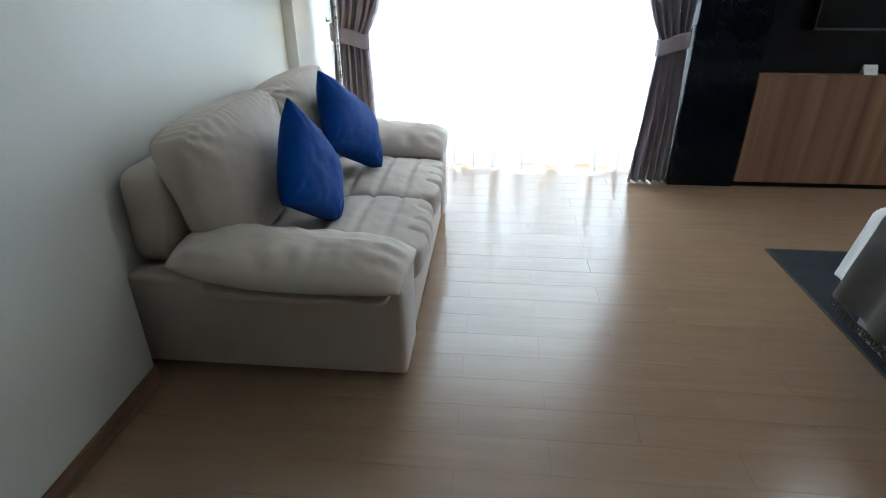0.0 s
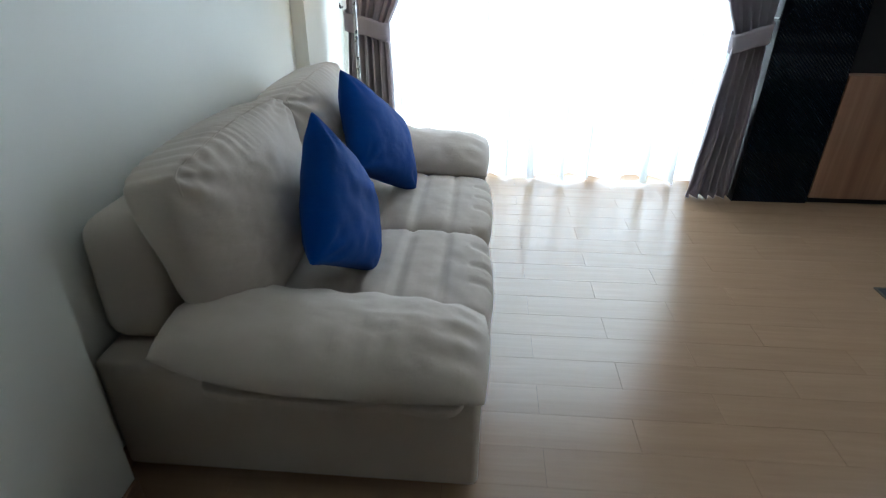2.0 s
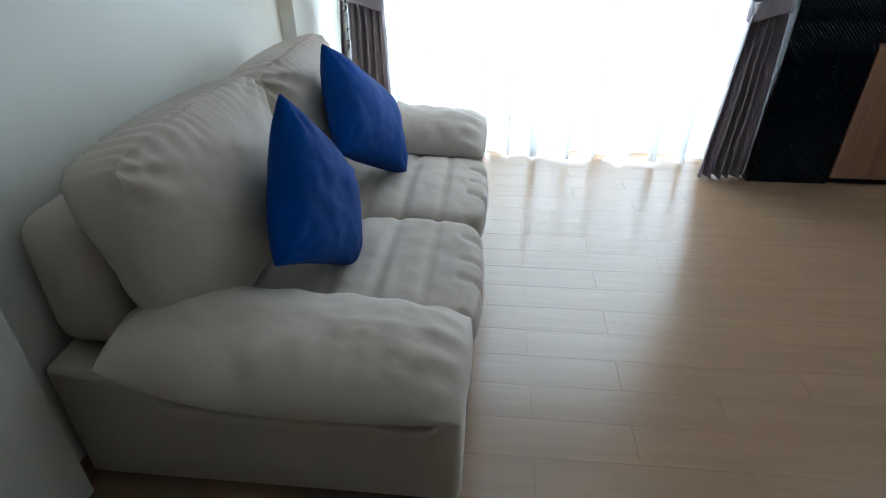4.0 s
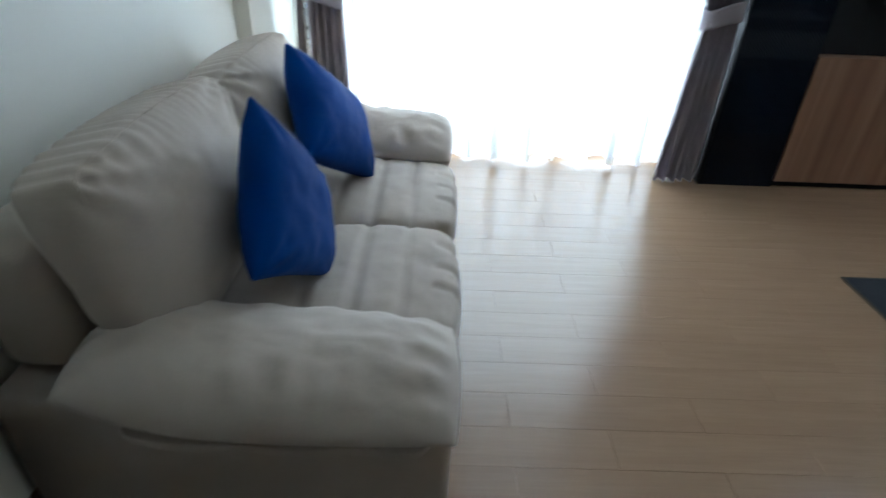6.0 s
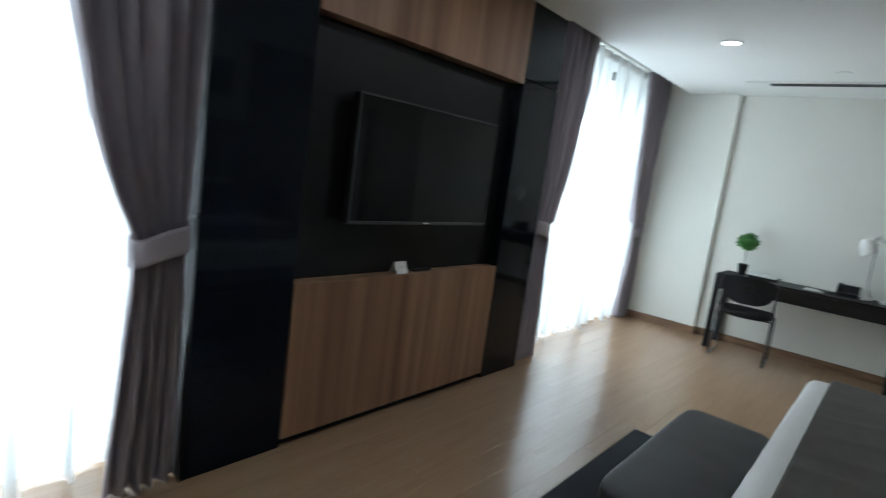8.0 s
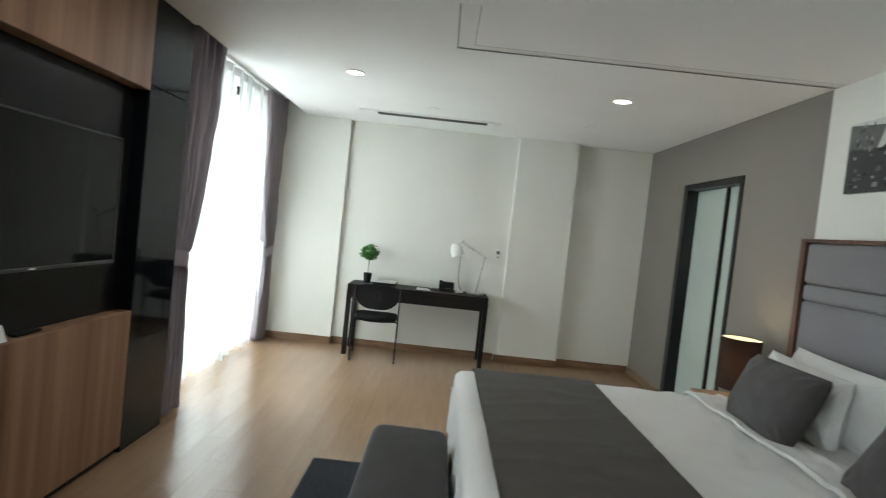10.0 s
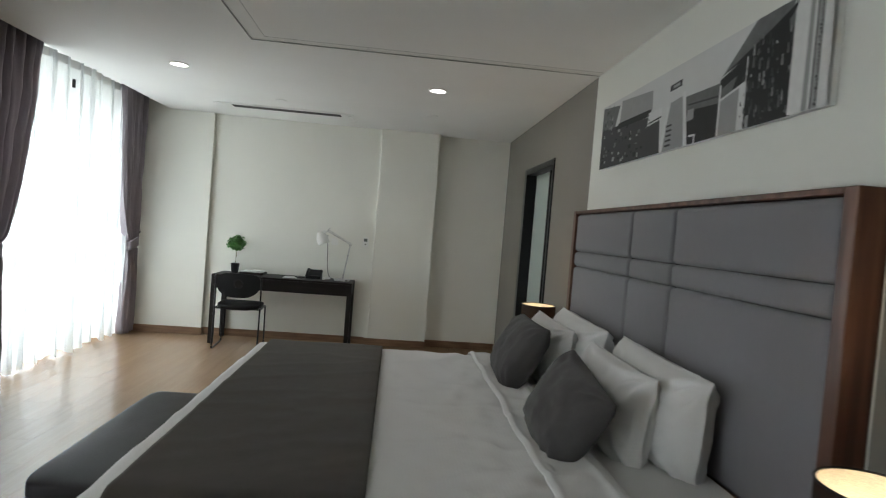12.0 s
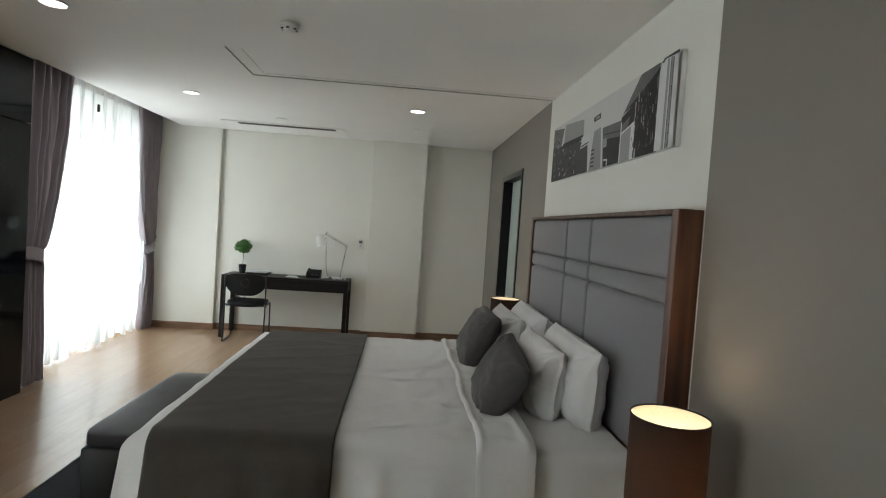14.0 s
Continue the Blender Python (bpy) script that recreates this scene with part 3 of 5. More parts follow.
# ---- curtains ----
def drape(name, x0, x1, outer, y, label, tie=1.05, seed=0.0, pleats=9, neck=0.2, z_top=2.75):
    """A gathered drape between x0 and x1, held back at the tie towards its outer edge (outer: 'left' or 'right')."""
    ob = tagged(empty(name, ((x0 + x1) / 2, y, 0)), label, "curtain", "tied-back drapes")
    span = x1 - x0

    def place(u, v):
        z = 0.012 + v * (z_top - 0.012)
        d = (z - tie) / (z_top - tie) if z > tie else (tie - z) / tie
        d = max(0.0, d)
        full = 1.0 if z > tie else 0.56
        k = neck + (full - neck) * (1 - math.exp(-2.6 * d)) / (1 - math.exp(-2.6)) if z > tie else neck + (full - neck) * d ** 0.75
        w = span * k
        anchor = x0 + 0.01 + 0.025 * (1 - min(1, d * 2)) if outer == "left" else x1 - 0.01 - 0.025 * (1 - min(1, d * 2))
        x = anchor + u * w if outer == "left" else anchor - u * w
        phase = u * pleats * math.tau
        amp = (0.045 + 0.03 * k) * (0.75 + 0.25 * fbm(u * 3 + seed, z * 0.4, seed)) * (0.45 if abs(z - tie) < 0.04 else 1)
        fold = 0.85 * math.sin(phase + 1.6 * fbm(u * 2 + seed, z * 0.35, 1.0)) + 0.25 * math.sin(2.3 * phase + seed + 1.2 * z)
        x += 0.008 * math.cos(phase) * span
        return (x, y + amp * fold + 0.012 * fbm(u * 6, z * 3 + seed, 2.0), z)

    part("cloth", bm_grid(pleats * 16, 60, place), M_DRAPE, ob, smooth=True, mods=[("SOLIDIFY", {"thickness": 0.003})])
    hx = x0 + 0.01 + span * neck * 0.5 + 0.02 if outer == "left" else x1 - 0.01 - span * neck * 0.5 - 0.02

    def band(u, v):
        a = u * math.tau
        rx, ry = span * neck * 0.5 + 0.02, 0.075
        s = -1 if outer == "left" else 1
        return (hx + rx * math.cos(a), y + ry * math.sin(a), tie - 0.06 + 0.11 * v + s * 0.035 * math.cos(a) + 0.006 * math.sin(3 * a))

    part("tieback", bm_grid(40, 6, band, True), M_DRAPE, ob, "cloth tieback band", True, [("SOLIDIFY", {"thickness": 0.006})])
    ex = x0 - 0.0 if outer == "left" else x1 + 0.0
    part("hook", bm_tube(smooth_path([(ex, y + 0.03, tie + 0.1), (ex, y - 0.04, tie + 0.1), (ex, y - 0.04, tie + 0.13)], 4, 0.02), 0.006), M_METAL_BLACK, ob, "small dark metal hook")
    return ob


def sheer(name, x0, x1, y, folds, seed, label, z_top=2.74):
    ob = tagged(empty(name, ((x0 + x1) / 2, y, 0)), label, "sheer curtain", "sheer curtains")

    def place(u, v):
        hem = 0.014 + 0.022 * (1 + math.sin(u * folds * 1.31 * math.tau + seed)) * 0.6 + 0.012 * fbm(u * 9, seed, 0)
        z = hem + v * (z_top - hem)
        w = u * folds * math.tau + 2.2 * fbm(u * 3.5 + seed, 0.15 * z, seed) + seed
        deep = 0.74 + 0.6 * fbm(u * 6 + seed, 0.25 * z, 3.0)
        x = x0 + u * (x1 - x0) + 0.052 * deep * math.sin(w + 0.25 * math.sin(2 * z)) + 0.012 * math.sin(2.7 * w + z)
        return (x, y + (0.05 + 0.02 * (1 - v)) * deep * math.cos(w) + 0.012 * fbm(u * 25, z * 0.8, seed), z)

    part("cloth", bm_grid(int(folds * 26), 36, place), M_SHEER, ob, smooth=True)
    part("heading_tape", bm_grid(60, 2, lambda u, v: (x0 + u * (x1 - x0), y + 0.02 * math.sin(u * 90), z_top - 0.07 + 0.075 * v)), M_SHEET, ob, smooth=True)
    return ob


sheer("sheer_curtain", -1.0, 1.5, 4.56, 13, 0.4, "white sheer voile curtain hanging to the floor")
far_sheer = sheer("sheer_curtain", 4.3, 6.95, 4.6, 13, 2.1, "white sheer voile curtain hanging to the floor")
part("clip", bm_box(5.5, 5.53, 4.495, 4.512, 2.465, 2.54, 0.003, 1), M_BLACK, far_sheer, "small dark clip on the voile")
drape("drape", -1.06, -0.46, "left", 4.42, "mauve-grey drape tied back beside the window pier", 1.06, 0.3, 6, 0.42)
drape("drape", 1.02, 1.544, "right", 4.33, "mauve-grey drape tied back beside the television unit", 1.04, 1.7, 5, 0.36)
drape("drape", 4.18, 4.78, "left", 4.37, "mauve-grey drape tied back at the unit's far side", 1.09, 3.1, 6, 0.42)
drape("drape", 6.5, 7.0, "right", 4.55, "mauve-grey drape tied back at the end wall", 1.05, 4.4, 6, 0.4)
for x0, x1 in ((-1.05, 1.545), (4.18, 7.0)):
    track = tagged(empty("curtain_track", ((x0 + x1) / 2, 4.52, H + 0.13)), "slim white double curtain track on the ceiling", "curtain track")
    for yy in (4.4, 4.58):
        part("rail", bm_box(x0, x1, yy - 0.012, yy + 0.012, H + 0.135, H + 0.159, 0.003, 1), M_WHITE_PLASTIC, track)

# ---- sofa ----
def bm_stuffed(n, e, f):
    """A sewn, stuffed block: the points of a rounded cube (x, y, z from -1 to 1), each put in place by f; soft ones are squarer at the top."""
    b = bmesh.new()
    bmesh.ops.create_cube(b, size=2)
    bmesh.ops.subdivide_edges(b, edges=b.edges[:], cuts=n, use_grid_fill=True)
    for v in b.verts:
        x, y, z = v.co
        q = e + 4.5 * max(0.0, z) ** 2 * (e < 6)
        k = (abs(x) ** q + abs(y) ** q + abs(z) ** q) ** (1 / q)
        v.co = f(x / k, y / k, z / k)
    return b


def bell(x, mid, width):
    return math.exp(-((x - mid) / width) ** 2)


sofa = tagged(empty("sofa", (-0.65, 2.8, 0)), "beige microfibre two-seat sofa with loose stuffed cushions", "sofa")
SY0, SY1 = 1.855, 3.735
for y0, y1, s in ((SY0, SY0 + 0.28, -1), (SY1 - 0.28, SY1, 1)):
    b = bm_box(-1.235, -0.122, y0, y1, 0.03, 0.452, 0.025, 3)
    for v in b.verts:
        if (v.co.y - (y0 + y1) / 2) * s > 0:
            v.co.y += s * 0.035 * v.co.z / 0.45 * (v.co.x + 1.235)
    part("arm_base", b, M_SOFA, sofa, smooth=True)
    mid = (y0 + y1) / 2 + s * 0.05

    n_pad, top, under = 64, {}, {}
    pad = bmesh.new()
    for i in range(n_pad + 1):
        for j in range(n_pad + 1):
            a, o = (math.copysign(1 - (1 - abs(q)) ** 1.4, q) for q in (2 * i / n_pad - 1, 2 * j / n_pad - 1))
            rear = max(0.0, -a)
            qx = -0.558 + 0.44 * a + 0.014 * a * (1 - o * o)
            qy = mid + s * (0.228 * o + 0.006 * o * (1 - a * a) - (0.05 * rear ** 2 if o > 0 else -0.02 * rear ** 2) * abs(o))
            seam = 0.514 - 0.010 * a - 0.055 * max(0.0, -o) + 0.025 * rear ** 3 - 0.01 * (1 - a * a) * o
            high = 0.108 - 0.006 * a + 0.008 * bell(a, -0.55, 0.3)
            dome = (1 - abs(a) ** 3.6) ** 0.5 * (1 - abs(o) ** 2.3) ** 0.52
            edge = min(1.0, 5 * (1 - max(abs(a), abs(o))))
            fold_ = 0.012 * bell(o, 0.66, 0.24) * bell(a, -0.1, 0.36) * math.sin(21 * a + 3 * math.sin(4 * a + s))
            fold_ += 0.005 * bell(o, -0.72, 0.2) * math.sin(19 * a + 2 * s)
            fold_ += 0.006 * bell(a, 0.86, 0.12) * math.sin(o * 15 + 2.0) + 0.005 * bell(a, -0.8, 0.15) * math.sin(o * 12 + s)
            fold_ -= 0.012 * bell(a, 0.3, 0.3) * bell(o, -0.1, 0.5)
            fold_ += 0.007 * fbm(qx * 6 + 3 * s, qy * 6, 1.0) + 0.004 * fbm(qx * 16 + 3 * s, qy * 10, 2.0)
            top[i, j] = pad.verts.new((qx, qy, seam + high * dome + fold_ * edge))
            brim = i in (0, n_pad) or j in (0, n_pad)
            under[i, j] = top[i, j] if brim else pad.verts.new((qx, qy, seam - 0.03 * dome ** 0.6 + 0.004 * edge * fbm(qx * 9, qy * 9, 5.0)))
    for g in (top, under):
        for i in range(n_pad):
            for j in range(n_pad):
                q = (g[i, j], g[i + 1, j], g[i + 1, j + 1], g[i, j + 1])
                pad.faces.new(q if g is top else q[::-1])
    part("arm_pad", pad, M_SOFA, sofa, "stuffed padded armrest", True)

    def flap(x, y, z):
        o = y * s
        return Vector((-0.52 + 0.355 * x, mid + s * (0.214 * o + 0.005 * math.sin(9 * x)), 0.463 - 0.012 * max(0, o) - 0.006 * x + 0.015 * z + 0.004 * math.sin(7 * x + s)))

    part("flap", bm_stuffed(28, 9.0, flap), M_SOFA, sofa, "loose sewn flap under the armrest", True)
part("front_rail", bm_box(-0.32, -0.135, SY0 + 0.282, SY1 - 0.282, 0.03, 0.29, 0.02, 3), M_SOFA, sofa, smooth=True)
part("seat_base", bm_box(-1.19, -0.325, SY0 + 0.282, SY1 - 0.282, 0.05, 0.285), M_SOFA, sofa)
bf = bm_box(-1.244, -1.03, SY0 + 0.07, SY1 - 0.07, 0.456, 0.855, 0.075, 6)
for v in bf.verts:
    v.co.x += 0.03 * (v.co.z - 0.456) + 0.003 * fbm(v.co.y * 5, v.co.z * 5, 2.0)
part("back_frame", bf, M_SOFA, sofa, smooth=True)
part("back_base", bm_box(-1.235, -1.195, SY0 + 0.282, SY1 - 0.282, 0.03, 0.455), M_SOFA, sofa)
for k, (y0, y1) in enumerate(((2.135, 2.795), (2.8, 3.465))):
    c = bm_cushion(0.74, y1 - y0 + 0.01, 0.17, 7.0, 44, 0.006, 7.0 + k, 6.0, (0.02, 0.0, 0.026))
    for v in c.verts:
        x, y, z = v.co
        if z > 0:
            v.co.z -= 0.014 * bell(x, 0.05, 0.016) + 0.014 * bell(x, -0.1, 0.016) + 0.011 * bell(x, 0.2, 0.014)
            v.co.z += 0.003 * fbm(x * 15, y * 9, k)
        if x > 0.3:
            v.co.x -= 0.012 * max(0.0, math.sin(y * 42 + k + math.sin(y * 15))) ** 3 * (z > -0.05)
            v.co.z -= 0.006 * max(0.0, math.sin(y * 42 + k + math.sin(y * 15))) ** 3 * (z > 0.0)
    bmesh.ops.translate(c, verts=c.verts, vec=(-0.475, (y0 + y1) / 2, 0.365))
    part("seat_cushion", c, M_SOFA, sofa, "stuffed seat cushion", True)
lean = Matrix.Rotation(radians(-14), 3, "Y")
for k, (y0, y1) in enumerate(((1.912, 2.79), (2.795, 3.66))):
    inner = 1 if k == 0 else -1

    def back(x, y, z):
        up, down = max(0.0, z), max(0.0, -z)
        deep = 0.126 * (1 - 0.24 * abs(y) ** 6) * (1 - 0.25 * up ** 6) * (1 - 0.15 * down ** 4)
        px_ = x * deep + (0.06 * x * (1 - y * y) * (1 - z * z) if x > 0 else 0.0)
        py_ = y * ((y1 - y0) / 2 - 0.05 * down ** 2)
        pz = z * 0.277 + (0.022 * (1 - y * y) * z if z > 0 else 0.0)
        gather = math.sin(y * 64 + 4.0 * math.sin(y * 6 + k)) * max(0.0, (z - 0.62) / 0.38)
        px_ += 0.005 * gather * x
        pz += 0.003 * math.sin(y * 64 + 4.0 * math.sin(y * 6 + k) + 1) * max(0.0, (z - 0.7) / 0.3)
        if x > 0:
            for sy, sz, amp in ((inner, 1, 0.011), (-inner, 1, 0.006), (-inner, -1, 0.007), (inner, -1, 0.007)):
                dy, dz = 1 - y * sy, 1 - z * sz
                r = math.hypot(dy, dz)
                px_ += amp * math.sin(math.atan2(dz, dy + 1e-4) * 13 + 2 * k) * bell(r, 0.34, 0.22) * x
        px_ += 0.007 * fbm(py_ * 4 + 11 * k, pz * 4, x) + 0.0028 * fbm(py_ * 13, pz * 16 + k, x)
        return lean @ Vector((px_, py_, pz)) + Vector((-0.93, (y0 + y1) / 2, 0.716 - 0.022 * k))

    bc = part("back_cushion", bm_stuffed(64, 3.3, back), M_SOFA, sofa, "plump back cushion with gathered top", True)

    def seam(q, x=0.86):
        a = radians(q)
        m = max(abs(math.cos(a)), abs(math.sin(a)))
        yy, zz = math.cos(a) / m, math.sin(a) / m
        e = 3.3 + 4.5 * max(0.0, zz) ** 2
        n_ = (x ** e + abs(yy) ** e + abs(zz) ** e) ** (1 / e)
        return back(x / n_, yy / n_, zz / n_)

    part("piping", bm_tube([seam(q) for q in range(38, 143, 2)], 0.0025, 6), M_SEAM, bc)
for x, y in ((-1.12, 1.95), (-0.22, 1.97), (-1.12, 3.65), (-0.22, 3.63)):
    part("foot", bm_cyl(x, y, 0, 0.035, 0.025, seg=16), M_BLACK, sofa)


def slumped_pillow(name, corners, thick, material, label, category, seed, group="", n=40, waist=0.05, plump=0.46, border=0.0, crease=0.010):
    """A slumped square pillow, its seam stretched between four corners (top left, top right, bottom right, bottom left)."""
    tl, tr, br, bl = (Vector(c) for c in corners)
    nrm = (tr - bl).cross(tl - br).normalized()
    mid = (tl + tr + br + bl) / 4
    b = bmesh.new()
    front, back = {}, {}
    for i in range(n + 1):
        for j in range(n + 1):
            a, c = (math.copysign(1 - (1 - abs(q)) ** 1.35, q) for q in (2 * i / n - 1, 2 * j / n - 1))
            u, v = (a + 1) / 2, (c + 1) / 2
            p = (bl * (1 - u) + br * u) * (1 - v) + (tl * (1 - u) + tr * u) * v
            p = p.lerp(mid, waist * ((1 - a * a) * c * c + (1 - c * c) * a * a))
            ai, ci = min(1.0, abs(a) / (1 - border)), min(1.0, abs(c) / (1 - border))
            d = thick / 2 * ((1 - ai ** 2.6) * (1 - ci ** 2.6)) ** plump
            rim = i in (0, n) or j in (0, n)
            room = min(1, 4 * (1 - max(abs(a), abs(c))))
            wr = crease * fbm(p.x * 7 + seed, p.y * 7, p.z * 7) * room
            wr += 0.35 * crease * fbm(p.x * 19, p.y * 19 + seed, p.z * 19) * room
            for sa, sc in ((1, 1), (1, -1), (-1, 1), (-1, -1)):
                da, dc = 1 - a * sa, 1 - c * sc
                r = math.hypot(da, dc)
                wr += 0.7 * crease * math.sin(math.atan2(dc, da + 1e-4) * 11 + seed) * bell(r, 0.36, 0.2)
            front[i, j] = b.verts.new(p + nrm * (d * 0.95 + wr * (0.4 if rim else 1) + 0.002))
            back[i, j] = front[i, j] if rim else b.verts.new(p - nrm * (d * 1.05 - wr + 0.002))
    for g in (front, back):
        for i in range(n):
            for j in range(n):
                q = (g[i, j], g[i + 1, j], g[i + 1, j + 1], g[i, j + 1])
                b.faces.new(q if g is front else q[::-1])
    return tagged(part(name, b, material, smooth=True), label, category, group)


slumped_pillow("throw_pillow", ((-0.694, 2.42, 1.03), (-0.60, 2.73, 0.655), (-0.528, 2.44, 0.432), (-0.615, 2.02, 0.70)), 0.18, M_BLUE, "royal blue velvet throw pillow leaning on the sofa back", "pillow", 1.3, "blue sofa pillows", crease=0.007)
slumped_pillow("throw_pillow", ((-0.78, 3.16, 1.02), (-0.575, 3.47, 0.70), (-0.463, 3.19, 0.45), (-0.635, 2.77, 0.71)), 0.2, M_BLUE, "royal blue velvet throw pillow beside the sofa arm", "pillow", 5.2, "blue sofa pillows", crease=0.007)

# ---- floor lamp behind the sofa arm ----
fl = tagged(empty("floor_lamp", (-0.885, 4.0, 0)), "standing lamp with a cream conical shade, lit", "floor lamp")
part("base", bm_cyl(-0.885, 4.0, 0, 0.025, 0.14, bevel=0.006, seg=40), M_CHROME, fl)
part("pole", bm_cyl(-0.885, 4.0, 0.025, 1.62, 0.011, seg=16), M_CHROME, fl)


def cone_shade(cx, cy, z0, z1, r0, r1, n=48):
    return bm_grid(n, 8, lambda u, v: (cx + (r0 + (r1 - r0) * v) * math.cos(u * math.tau), cy + (r0 + (r1 - r0) * v) * math.sin(u * math.tau), z0 + (z1 - z0) * v), True)


part("shade", cone_shade(-0.885, 4.0, 1.355, 1.70, 0.245, 0.15), M_SHADE_CREAM, fl, "cream fabric cone shade", True, [("SOLIDIFY", {"thickness": 0.002})])
b = bmesh.new()
for k in range(3):
    a = k * math.tau / 3 + 0.4
    bm_tube([(-0.885, 4.0, 1.6), (-0.885 + 0.176 * math.cos(a), 4.0 + 0.176 * math.sin(a), 1.6)], 0.002, 6, b)
part("spider", b, M_CHROME, fl)
part("bulb", bm_cyl(-0.885, 4.0, 1.5, 1.6, 0.03, 0.02, 16, 0.008), M_BULB, fl, "glowing warm bulb")
point_lamp("floor_lamp_light", (-0.885, 4.0, 1.46), 1.3, (1.0, 0.78, 0.52), 0.04)

# ---- bed ----
bed = tagged(empty("bed", (2.87, 1.3, 0)), "wide hotel bed with smooth white bedding on an upholstered base", "bed")
BX0, BX1, BY0, BY1, BZ = 1.80, 3.95, 0.33, 2.40, 0.645
part("bed_base", bm_box(BX0 + 0.06, BX1 - 0.06, BY0, BY1 - 0.06, 0.03, 0.33, 0.02, 3), M_BED_BASE, bed, "greige upholstered box base", True)
part("mattress", bm_box(BX0 + 0.05, BX1 - 0.05, BY0, BY1 - 0.05, 0.332, 0.6, 0.05, 4), M_SHEET, bed, smooth=True)
for x, y in ((1.95, 0.5), (3.8, 0.5), (1.95, 2.2), (3.8, 2.2)):
    part("leg", bm_cyl(x, y, 0.012, 0.03, 0.03, seg=16), M_BLACK, bed)


def bed_profile(s, half, drop, r):
    """Across the bed: s is the length along the cloth from the middle; gives the offset and the fall below the top."""
    flat = half - r
    if abs(s) <= flat:
        return s, 0.0
    a = (abs(s) - flat) / r
    sg = math.copysign(1, s)
    if a <= math.pi / 2:
        return sg * (flat + r * math.sin(a)), r * (1 - math.cos(a))
    return sg * (half + 0.22 * (a - math.pi / 2) * r), r + (a - math.pi / 2) * r


def bed_cloth(y0, y1, lift, half, drop, r, nu, nv, seed, wrinkle, foot=False):
    cx, reach = (BX0 + BX1) / 2, half - r + r * math.pi / 2 + drop
    deep = 0.34

    def place(u, v):
        s = (2 * u - 1) * reach
        dx, fall = bed_profile(s, half, drop, r)
        length = (y1 - y0) + (deep if foot else 0)
        t = v * length
        y, fy = y0 + t, 0.0
        if foot:
            flat = (y1 - y0) - r
            if t > flat:
                a = (t - flat) / r
                if a <= math.pi / 2:
                    y, fy = y0 + flat + r * math.sin(a), r * (1 - math.cos(a))
                else:
                    y, fy = y1 + 0.02 * (a - math.pi / 2) * r, r + (a - math.pi / 2) * r
        f = max(fall, fy)
        x = cx + dx
        side = max(0.0, fall - r)
        x += math.copysign(1, dx) * 0.016 * math.sin(y * 23 + 2 * fbm(y * 3, seed, 0)) * min(1, side / 0.2)
        y += 0.012 * math.sin(x * 21 + seed) * min(1, max(0, fy - r) / 0.2)
        n1 = fbm(x * 3.0 + seed, y * 3.0, f * 3)
        ridge = 1 - abs(fbm(x * 2.6 + 1.0 * y + seed, y * 1.1, 4.0) * 1.8)
        z = BZ + lift - f + 0.004 * math.exp(-((y - 1.02) / 0.26) ** 2) * math.sin(x * 16 + y * 30 + 3 * n1) + wrinkle * n1 + wrinkle * 1.1 * max(0, ridge) ** 3
        return (x, y, z)

    return bm_grid(nu, nv, place)


part("duvet", bed_cloth(0.93, BY1, 0.0, (BX1 - BX0) / 2, 0.30, 0.07, 170, 120, 2.0, 0.006, True), M_DUVET, bed, "white cotton duvet cover", True, [("SOLIDIFY", {"thickness": 0.012})])
part("sheet", bed_cloth(BY0, 1.2, -0.022, (BX1 - BX0) / 2 - 0.02, 0.24, 0.06, 110, 40, 9.0, 0.004), M_SHEET, bed, "white cotton bottom sheet", True)
fold = bed_cloth(0.75, 1.0, 0.012, (BX1 - BX0) / 2 + 0.008, 0.28, 0.07, 150, 40, 4.0, 0.008)
for v in fold.verts:
    x, y, z = v.co
    v.co.z += 0.012 * (bell(y, 0.98, 0.018) + bell(y, 0.80 + 0.02 * math.sin(3 * x), 0.02)) + 0.006 * bell(y, 0.88, 0.06) * math.sin(31 * x + 9 * y)
    v.co.y += 0.014 * fbm(x * 2.2, 3.0, 1.0)
part("turned_down_edge", fold, M_SHEET, bed, "turned-down edge of the duvet", True, [("SOLIDIFY", {"thickness": 0.007})])

runner = tagged(empty("bed_runner", (2.87, 1.95, 0.3)), "charcoal wool runner with fringed ends laid across the bed", "bed runner")
part("cloth", bed_cloth(1.575, 2.295, 0.02, (BX1 - BX0) / 2 + 0.03, 0.34, 0.085, 130, 60, 2.0, 0.003), M_RUNNER, runner, smooth=True, mods=[("SOLIDIFY", {"thickness": 0.006})])
fr = bmesh.new()
rng = random.Random(5)
for sx, xx in ((-1, BX0 - 0.105), (1, BX1 + 0.105)):
    fr = bmesh.new()
    for k in range(110):
        y = 1.58 + 0.72 * k / 109
        l = 0.02 + 0.022 * rng.random()
        z = 0.228 + 0.006 * math.sin(y * 23)
        bm_tube([(xx, y, z), (xx + sx * 0.01 * rng.random(), y + 0.012 * (rng.random() - 0.5), z - l * 0.6), (xx + 0.01 * (rng.random() - 0.5), y + 0.02 * (rng.random() - 0.5), z - l)], 0.0035, 4, fr)
    tagged(part("fringe", fr, M_RUNNER, runner, "short woolly fringe"), kind="stuff")

